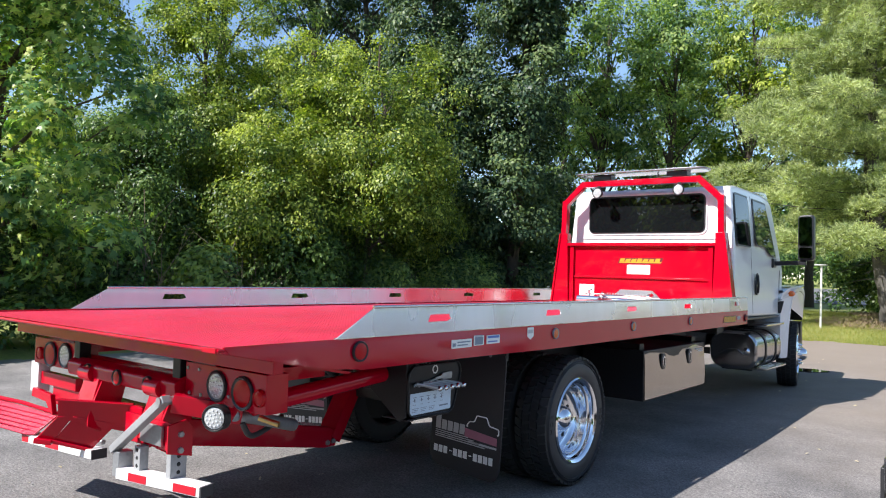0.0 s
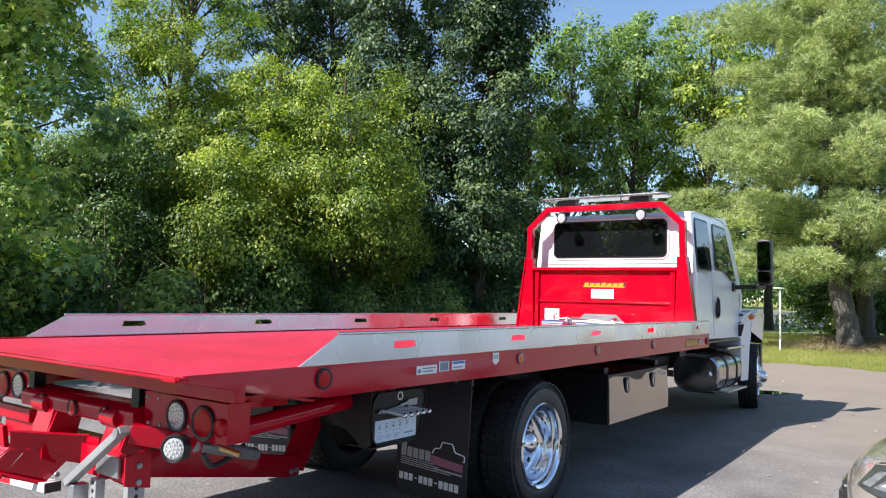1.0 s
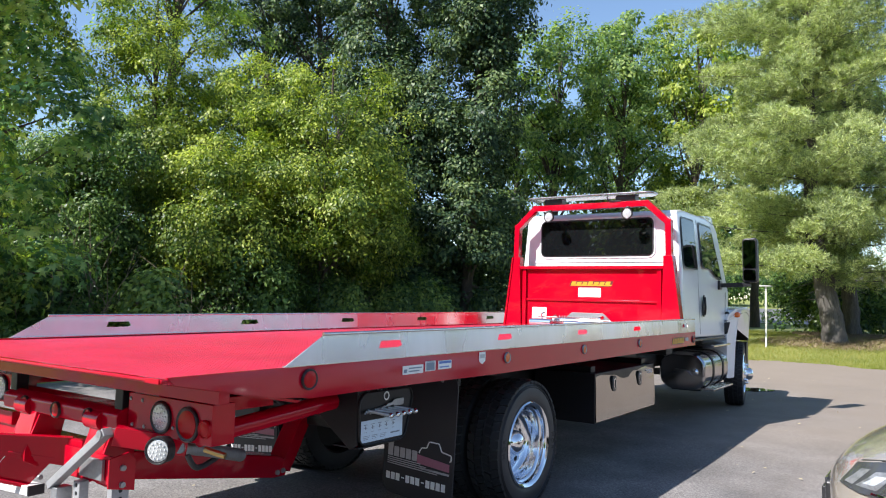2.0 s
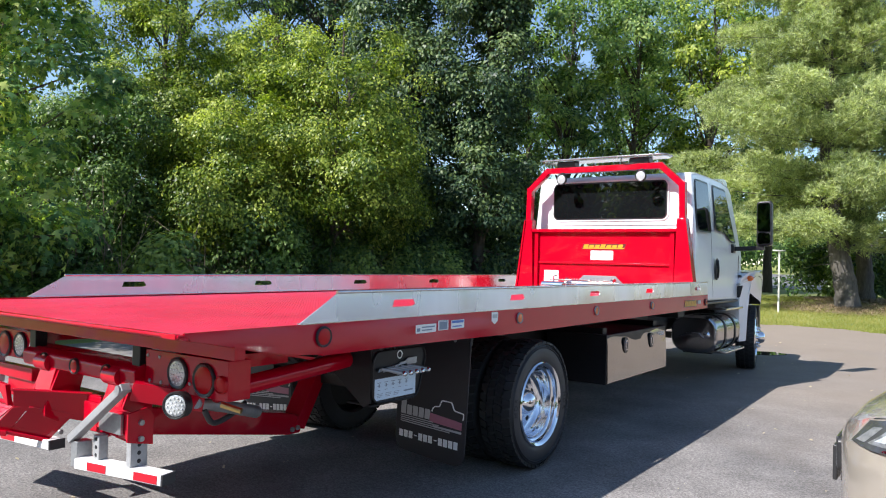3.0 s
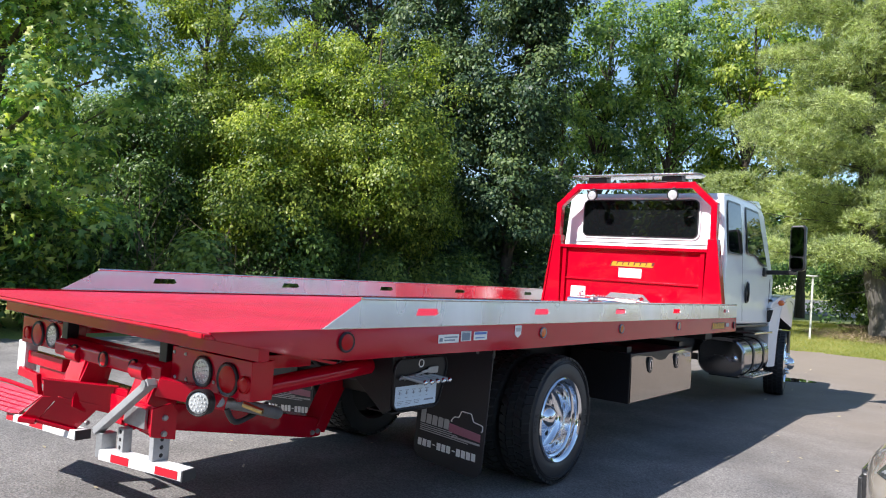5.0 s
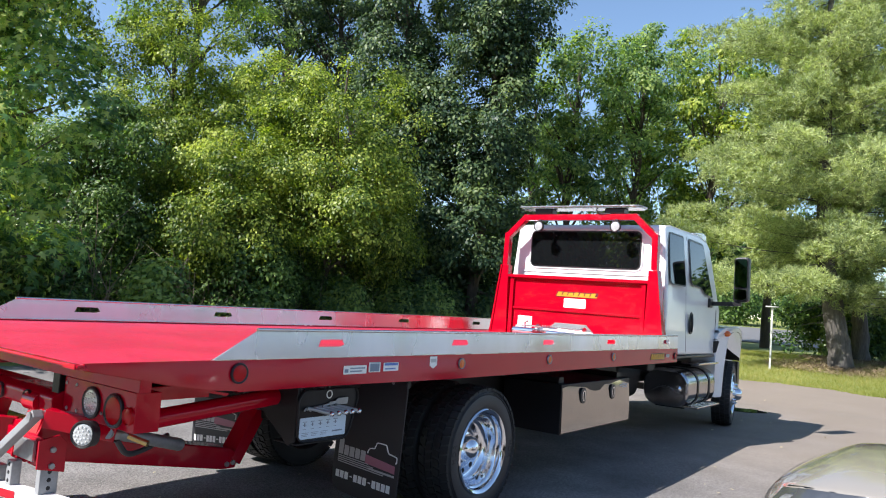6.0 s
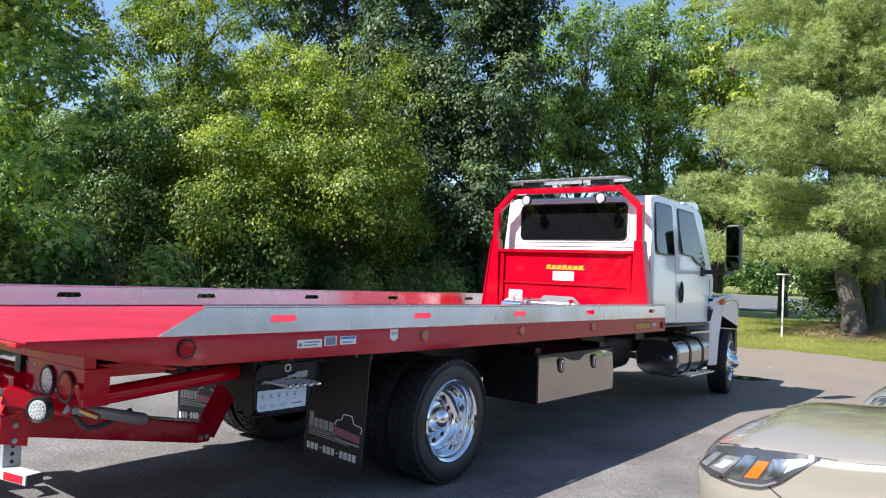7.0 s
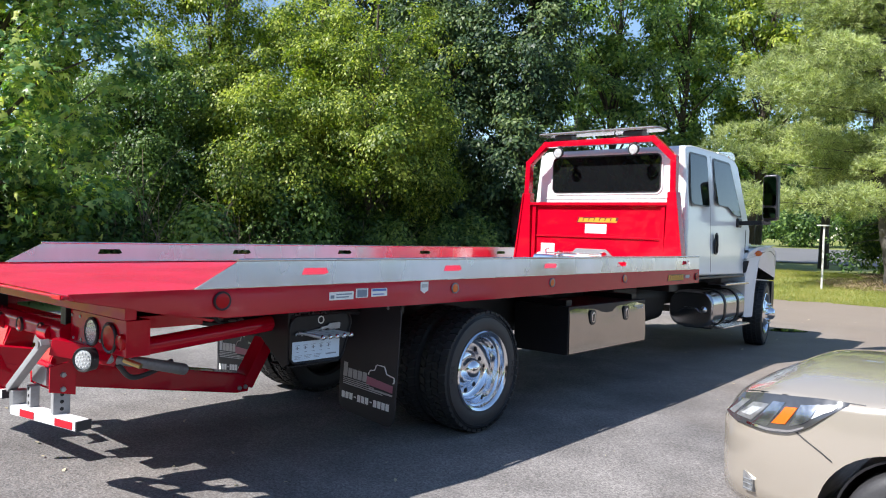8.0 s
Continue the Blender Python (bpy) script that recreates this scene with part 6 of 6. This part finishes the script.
def pine(label, base, height, seed, reach, low, tufts, trunk=0.3, tilt=0.6):
    """A white pine: whorls of level limbs carrying flat plates of needle tufts."""
    rng = np.random.default_rng(seed)
    ob = thing("pine_tree", label, "pine tree", "trees along the lot", base)
    bm = bmesh.new()
    zk = np.concatenate([np.arange(-0.2, 5.5, 0.09), np.linspace(5.5, height, 12)])
    tz = [-0.2, 0.45, height * 0.2, height * 0.55, height]
    tx = [0, -0.1 * tilt, -tilt, -1.1 * tilt, -tilt]
    tube([(float(np.interp(z, tz, tx)), 0.03 * math.sin(z), float(z)) for z in zk], [float(np.interp(z, tz, [trunk * 1.4, trunk * 1.1, trunk * 0.8, trunk * 0.34, 0.02])) for z in zk], 30, bm)
    P, A = [], []
    z = low
    while z < height - 0.3:
        f = (z - low) / (height - low)
        n = 7
        turn = rng.random() * 6.3
        for k in range(n):
            a = turn + k * 2 * math.pi / n + rng.normal() * 0.25
            ln = reach * (1 - f) ** 0.55 * rng.uniform(0.6, 0.98) * (0.45 if k % 3 == 2 else 1.0) + 0.4
            rise_by = ln * rng.uniform(-0.04, 0.14)
            e = Vector((math.cos(a), math.sin(a), 0))
            s = Vector((float(np.interp(z, tz, tx)), 0.0, z + rng.normal() * 0.25))
            pts = [s, s + e * ln * 0.35 + Vector((0, 0, rise_by * 0.1)), s + e * ln * 0.7 + Vector((0, 0, rise_by * 0.4)), s + e * ln + Vector((0, 0, rise_by))]
            r0 = 0.015 * (1 - f) + 0.007
            tube(pts, [r0, r0 * 0.7, r0 * 0.4, 0.004], 6, bm)
            # each limb carries a few overlapping domed plates of tufts
            for u in np.arange(0.22, 1.0, 0.66 / max(ln, 0.9)) + rng.normal() * 0.05:
                wide, thick = rng.uniform(0.48, 0.9), rng.uniform(0.24, 0.46)
                off = rng.normal() * 0.13 * ln * (1.15 - u)
                o = unit(rng.normal(size=(int(tufts if z < 10.5 else tufts * 0.4), 3)) + np.array([0, 0, 0.55]))
                o *= rng.uniform(0.62, 1.0, len(o))[:, None] * (1 + 0.18 * np.sin(o[:, :1] * 7 + u * 9) * np.cos(o[:, 1:2] * 6))
                q = np.array(s)[None] + np.outer(u * ln + o[:, 0] * wide, np.array(e)) + np.outer(off + o[:, 1] * wide * 0.85, np.array((-e.y, e.x, 0)))
                q[:, 2] += rise_by * u ** 2 + 0.06 + o[:, 2] * thick
                P.append(q)
                A.append(o @ np.array([(e.x, e.y, 0), (-e.y, e.x, 0), (0, 0, 1)]) + np.array([0.5 * e.x, 0.5 * e.y, 0.35]) + rng.normal(size=o.shape) * 0.25)
        z += rng.uniform(0.8, 1.15)
    for v in bm.verts:
        if v.co.z < 6 and v.co.x ** 2 + v.co.y ** 2 < 0.3:
            cx = float(np.interp(v.co.z, tz, tx))
            q = Vector(((v.co.x - cx) * 9, v.co.y * 9, v.co.z * 3.2))
            k = 1 + 0.16 * noise.noise(q) + 0.08 * noise.noise(q * 2.7)
            v.co.x, v.co.y = cx + (v.co.x - cx) * k, v.co.y * k
    for i in range(26):
        a, zz = rng.random() * 6.283, rng.uniform(1.2, 3.4)
        e = Vector((math.cos(a), math.sin(a), rng.uniform(-0.3, 0.2)))
        s = Vector((float(np.interp(zz, tz, tx)), 0, zz))
        ln = rng.uniform(0.5, 1.5)
        tube([s, s + e * ln * 0.5, s + e * ln + Vector((rng.normal() * 0.1, rng.normal() * 0.1, -0.1))], [0.018, 0.011, 0.004], 5, bm)
    part("trunk", bm, PINE_BARK, ob)
    P, A = np.concatenate(P), unit(np.concatenate(A))
    per = 12
    idx = np.repeat(np.arange(len(P)), per)
    dirn = unit(A[idx] * 0.75 + rng.normal(size=(len(idx), 3)) * 0.75)
    root = P[idx] + rng.normal(size=(len(idx), 3)) * 0.03
    ln = rng.uniform(0.10, 0.19, len(idx))[:, None]
    s = unit(np.cross(dirn, rng.normal(size=(len(idx), 3)))) * 0.011
    V = np.stack([root - s, root + s, root + dirn * ln], 1)
    mesh_from("crown", V.reshape(-1, 3), np.arange(len(V) * 3), 3, NEEDLE, ob)
    return ob


# left edge: star-leaved gums that reach over the lot
gum = tree("broad-leaved gum tree with star-shaped leaves beside the lot", (-10.3, 0.1, 0.1), 9.6, (0.3, 0.2), [(0.6, 0.1, 3.9, 2.0, 2.1, 2.0), (0.2, -0.2, 7.0, 1.9, 1.9, 2.4), (1.1, -0.2, 1.9, 1.5, 1.8, 1.2)], 150, 110, 0.165, "star", LEAF_GUM, 0.58, 0.13, 3)
# leaves hanging in sprays from its shoot tips, coloured paler to look sunlit
rng = np.random.default_rng(31)
SHOOTS = ((1.9, 0.1, 4.75), (2.0, 0.4, 4.3), (1.95, -0.1, 3.9), (2.15, 1.15, 3.7), (2.1, 0.85, 3.3), (2.2, 0.2, 2.9), (2.1, 0.6, 2.85), (2.2, -0.05, 2.4), (2.15, 0.35, 2.15), (1.7, -0.9, 3.1), (1.5, -1.2, 4.6), (1.9, 0.1, 5.4), (2.0, 0.5, 5.9), (1.9, -0.3, 6.3), (1.9, 0.9, 6.5), (1.7, -0.7, 5.6), (2.0, 0.2, 7.0), (1.9, 0.7, 5.1))
for p in SHOOTS:
    c = Vector(p)
    part("shoot", tube([c + Vector((-1.0, -0.1, -0.15)), c + Vector((-0.4, 0, 0.08)), c], [0.014, 0.010, 0.004], 5), BARK, gum)
C = np.repeat(np.array(SHOOTS), 42, 0)
d = unit(rng.normal(size=C.shape) + np.array([0.5, -0.5, 0.5]))
P = C + d * np.array([0.30, 0.36, 0.26]) * rng.uniform(0.2, 1.15, (len(C), 1))
N = unit(d * 0.35 + np.array([0.3, -0.75, 0.5]) + rng.normal(size=C.shape) * 0.3)
T = unit(d * 0.6 + rng.normal(size=C.shape) * 0.3 + np.array([0.2, 0, -0.8]))
scatter_leaves("young_leaves", P, N, T, 0.15 * rng.uniform(0.6, 1.25, len(C)), "star", LEAF_GUM_LIT, gum)
# yellow-green thicket, rising away from the sun; the first tree's dark leaves stand for the gum's shade
for i, (x, y, h, r) in enumerate(((-13.4, 4.6, 5.4, 1.7), (-11.6, 7.0, 5.2, 1.7), (-9.9, 9.2, 7.4, 2.1), (-10.6, 11.2, 5.6, 1.2), (-12.8, 9.2, 8.2, 1.9), (-15.2, 7.4, 10.0, 1.9))):
    tree("small-leaved tree in dense thicket, coloured dark as if shaded" if i == 0 else "yellow-green small-leaved tree in dense thicket", (x, y, 0.2), h, (0.4, -0.2), [(0.5, -0.3, h * 0.70, r, r, h * 0.30), (1.0, -0.5, h * 0.48, r * 0.9, r * 0.95, h * 0.18)], 170, 300, 0.09, "small", LEAF_DARK if i == 0 else LEAF_YEL, 0.52, 0.09, 20 + i)
# tall dark trees hung with ivy
for i, (x, y, h, r, low) in enumerate(((-9.1, 15.0, 14.5, 1.75, 0.25), (-12.3, 14.2, 15.0, 2.0, 0.5), (-17.6, 9.4, 16.5, 2.7, 0.25), (-16.0, 14.6, 16.5, 2.7, 0.25), (-18.4, 4.2, 13.5, 2.3, 0.25), (-18.6, -1.2, 12.5, 2.5, 0.25), (-20, -5, 12, 2.6, 0.25), (-11.2, 13.6, 9.0, 1.3, 0.25), (-18.6, 14.2, 16.5, 2.4, 0.5))):
    tree("tall light green tree behind the thicket" if i in (2, 4, 5, 6) else "tall dark green tree hung with climbing ivy", (x, y, 0.2), h, (0.2, 0.3), [(0, 0, h * low, r * 0.95, r * 0.95, h * (0.25 if low < 0.4 else 0.1)), (0.1, 0.1, h * 0.55, r, r, h * (0.25 if low < 0.4 else 0.15)), (0.2, 0.2, h * 0.80, r * 1.15, r * 1.15, h * 0.2)], 400 if i == 0 else 260 if i == 1 else 170 if i == 7 else 130 if i in (5, 6) else 180, 180, 0.14, "small", LEAF_YEL if i in (4, 5, 6) else LEAF_FAR if i == 2 else LEAF_IVY, 0.55, 0.2, 40 + i)
# trees past the truck, thinner, with sky between
for i, (x, y, h, r) in enumerate(((-9.0, 20.5, 12.5, 1.9), (-7.0, 22.5, 13, 2.0), (-8.6, 27.5, 15, 2.2), (-4.6, 24.0, 13, 2.1), (-3.0, 28.0, 15, 2.6), (-6.8, 31.5, 15.5, 2.6), (-0.8, 31, 14, 2.8), (-13.0, 24.5, 13, 2.4))):
    tree("tall open-crowned broad-leaved tree beyond the lot", (x, y, 0.5), h * 0.86, (0.4, 0.2), [(0, 0, h * 0.54, r, r, h * 0.18), (0.3, 0.1, h * 0.78, r * 1.05, r * 1.05, h * 0.2)] + ([(-0.3, 0, h * 0.34, r * 0.7, r * 0.7, h * 0.10)] if i > 0 else []), 96, 160, 0.17, "small", LEAF_YEL if i == 3 else LEAF_FAR, 0.62, 0.17, 60 + i)
# pines by the grass
pine("tall white pine with soft grey-green needles on the grass bank", (1.12, 18.6, 0.46), 17, 7, 4.9, 2.3, 95, 0.27)
pine("tall white pine with soft grey-green needles on the grass bank", (1.25, 21.4, 0.60), 17, 8, 4.4, 3.0, 45, 0.22, 0.2)


def thicket(name, label, xs, ys, zs, n, leaf, material, seed, shape="oval", cat="shrubs", wide=1.0):
    """A stand of bushes nobody could count: rounded mounds of different heights, with gaps, carrying clumps of leaves."""
    rng = np.random.default_rng(seed)
    area = (xs[1] - xs[0]) * (ys[1] - ys[0])
    mean = wide * (zs[0] + zs[1]) * 0.30
    nb = max(6, int(area / (mean * mean * 1.5)))
    bx, by = rng.uniform(*xs, nb), rng.uniform(*ys, nb)
    bh = zs[0] + (zs[1] - zs[0]) * rng.random(nb) ** 1.3
    br = wide * bh * rng.uniform(0.28, 0.5, nb)
    per = 36
    m = n // per
    w = br * bh
    pick = rng.choice(nb, m, p=w / w.sum())
    d = unit(rng.normal(size=(m, 3)) + np.array([0.25, -0.2, 0.25]))
    rr = rng.random(m)[:, None] ** 0.2
    C = np.stack([bx[pick], by[pick], 0.52 * bh[pick]], 1) + d * np.stack([br[pick], br[pick], 0.5 * bh[pick]], 1) * rr
    C[:, 2] += rise(C[:, 0], C[:, 1])
    idx = np.repeat(np.arange(m), per)
    k = len(idx)
    cr = (leaf * 2.6 * rng.uniform(0.6, 1.3, m))[idx][:, None]
    tilt = unit(d * 0.5 + np.array([0.1, -0.25, 0.7]) + rng.normal(size=d.shape) * 0.25)[idx]
    e = unit(unit(rng.normal(size=(k, 3))) + tilt * 0.7)
    P = C[idx] + e * cr * rng.uniform(0.5, 1.15, k)[:, None] - tilt * cr * 0.3
    P[:, 2] = np.maximum(P[:, 2], rise(P[:, 0], P[:, 1]) + 0.03)
    N = unit(e * 0.7 + tilt * 0.6 + rng.normal(size=(k, 3)) * 0.3)
    T = unit(e * 0.6 + rng.normal(size=(k, 3)) * 0.6 + np.array([0, 0, -0.6]))
    ob = scatter_leaves(name, P, N, T, leaf * rng.uniform(0.6, 1.3, k), shape, material, None)
    return tagged(ob, label, cat, kind="stuff")


thicket("undergrowth", "dark green undergrowth along the edge of the lot", (-12.0, -10.1), (-3, 14.5), (1.2, 3.2), 38000, 0.12, LEAF_DARK, 80, "small")
# dark leaf colour here stands in for the shade of the gum
thicket("undergrowth", "bushes along the edge of the lot, coloured dark as if shaded", (-11.2, -9.4), (-3, 14.5), (1.0, 3.0), 46000, 0.11, LEAF_DARK, 88, "small")
thicket("undergrowth", "broad pale green leaves of low plants", (-10.0, -9.0), (-2, 13), (0.6, 2.0), 26000, 0.12, LEAF_FAR, 81, "small")
thicket("undergrowth", "dark ivy-covered bushes at the foot of tall trees", (-14, -9.6), (12.8, 19), (2.6, 5.6), 46000, 0.14, LEAF_IVY, 92, "small")
thicket("undergrowth", "dark bushes under tall trees past the truck", (-13.5, -8.6), (18, 22), (3.0, 5.4), 26000, 0.17, LEAF_IVY, 93, "small")
thicket("undergrowth", "dark bushes deep in the thicket", (-17, -13.6), (1, 9), (3.2, 5.2), 24000, 0.15, LEAF_DARK, 94, "small")
thicket("woods", "dense woods behind the thicket", (-24, -19), (-4, 24), (2.0, 5.0), 20000, 0.36, LEAF_DARK, 82, "small", cat="woods")
thicket("undergrowth", "dark shrubs under the pines", (-1.3, 4.0), (22.5, 26), (0.6, 2.6), 18000, 0.15, LEAF_DARK, 83, "small")
thicket("woods", "low green woods beyond the road", (-60, 45), (112, 126), (9.0, 17.0), 40000, 1.1, LEAF_DARK, 84, "small", cat="woods", wide=1.1)
thicket("undergrowth", "green shrubs along the far side of the road", (-52, -8), (79, 90), (2.6, 5.0), 26000, 0.36, LEAF_DARK, 89, "small", wide=1.5)
thicket("woods", "low woods seen through gaps in trees", (-60, -28), (14, 60), (2.5, 5.5), 26000, 0.55, LEAF_FAR, 87, "small", cat="woods")
thicket("woods", "woods round the far side of the lot", (54, 66), (-50, 118), (3.5, 6.5), 20000, 1.3, LEAF_DARK, 85, "small", cat="woods", wide=1.0)
thicket("woods", "leafy woods along the near edge of the lot", (-42, -4), (-36, -28), (8.0, 13.0), 22000, 0.62, LEAF_FAR, 91, "small", cat="woods", wide=0.9)
thicket("woods", "woods round the near side of the lot", (-75, 32), (-52, -40), (8.0, 15.0), 18000, 2.0, LEAF_DARK, 86, "small", cat="woods", wide=1.5)

# bare brown stems tangled in the thicket
rng = np.random.default_rng(95)
bm = bmesh.new()
for i in range(260):
    x, y = rng.uniform(-11.2, -9.8), rng.uniform(1.0, 12.5)
    z = float(rise(np.array([x]), np.array([y]))[0])
    lean_x, lean_y, up = rng.normal() * 0.5, rng.normal() * 0.7, rng.uniform(0.8, 3.2)
    tube([(x, y, z), (x + lean_x * 0.3, y + lean_y * 0.35, z + up * 0.55), (x + lean_x, y + lean_y, z + up)], [0.014, 0.009, 0.004], 4, bm)
    if i % 2:
        tube([(x + lean_x * 0.3, y + lean_y * 0.35, z + up * 0.55), (x + lean_x * 0.3 + rng.normal() * 0.4, y + lean_y * 0.35 + rng.normal() * 0.4, z + up * rng.uniform(0.6, 0.95))], [0.007, 0.003], 4, bm)
tagged(part("brushwood", bm, TWIG), "tangle of bare brown stems in the thicket", "brushwood", kind="stuff")

# grass blades on the bank
rng = np.random.default_rng(90)
n = 90000
GP = np.stack([rng.uniform(-6, 4.5, n), 14.0 + 9 * rng.random(n) ** 1.4, np.zeros(n)], 1)
GP = GP[GP[:, 1] > lot_edge(GP[:, 0], 0) - 0.05 + 0.1 * rng.random(n)]
GP[:, 2] = rise(GP[:, 0], GP[:, 1]) - 0.02
gd = unit(rng.normal(size=GP.shape) * np.array([0.5, 0.5, 0.2]) + np.array([0, 0, 0.9]))
gn = unit(rng.normal(size=GP.shape) * np.array([1, 1, 0.1]))
tagged(scatter_leaves("grass", GP, gn, gd, rng.uniform(0.04, 0.11, len(GP)), "blade", BLADE, None), "short sunlit grass on the bank", "grass", kind="stuff")

# needle litter round the trunks
for tx, ty, tr in ((1.12, 18.6, 1.5), (1.25, 21.4, 1.3)):
    m = 6000
    a, r = rng.random(m) * 6.283, tr * rng.random(m) ** 0.7
    Q = np.stack([tx + r * np.cos(a) * 1.3, ty + r * np.sin(a) - 0.2, np.zeros(m)], 1)
    Q[:, 2] = rise(Q[:, 0], Q[:, 1]) + 0.035 + 0.03 * rng.random(m)
    tagged(scatter_leaves("pine_straw", Q, unit(rng.normal(size=Q.shape) * 0.25 + np.array([0, 0, 1.0])), unit(rng.normal(size=Q.shape)), rng.uniform(0.10, 0.2, m), "blade", MULCH, None), "brown pine straw round the trunk", "pine straw", kind="stuff")

# bits of leaf and grit on the asphalt
m = 380
Q = np.stack([rng.uniform(-3, 4.5, m), rng.uniform(-4.5, 13, m), np.zeros(m)], 1)
Q[:, 2] = rise(Q[:, 0], Q[:, 1]) + 0.012
tagged(scatter_leaves("leaf_litter", Q, unit(rng.normal(size=Q.shape) * 0.3 + np.array([0, 0, 1.0])), unit(rng.normal(size=Q.shape)), 0.010 + 0.05 * rng.random(m) ** 3, "oval", DRY, None), "scattered dry leaf bits on the asphalt", "leaf litter", kind="stuff")

# pale post on the grass
post = thing("sign_post", "slim white post with a flat cap, standing in grass", "post", at=(-0.44, 17.1, 0.37))
part("shaft", box(-0.024, 0.024, -0.024, 0.024, -0.1, 1.69, 0.004), WOOD_POST, post)
part("cap", box(-0.16, 0.15, -0.1, 0.1, 1.685, 1.72, 0.006), WOOD_POST, post)
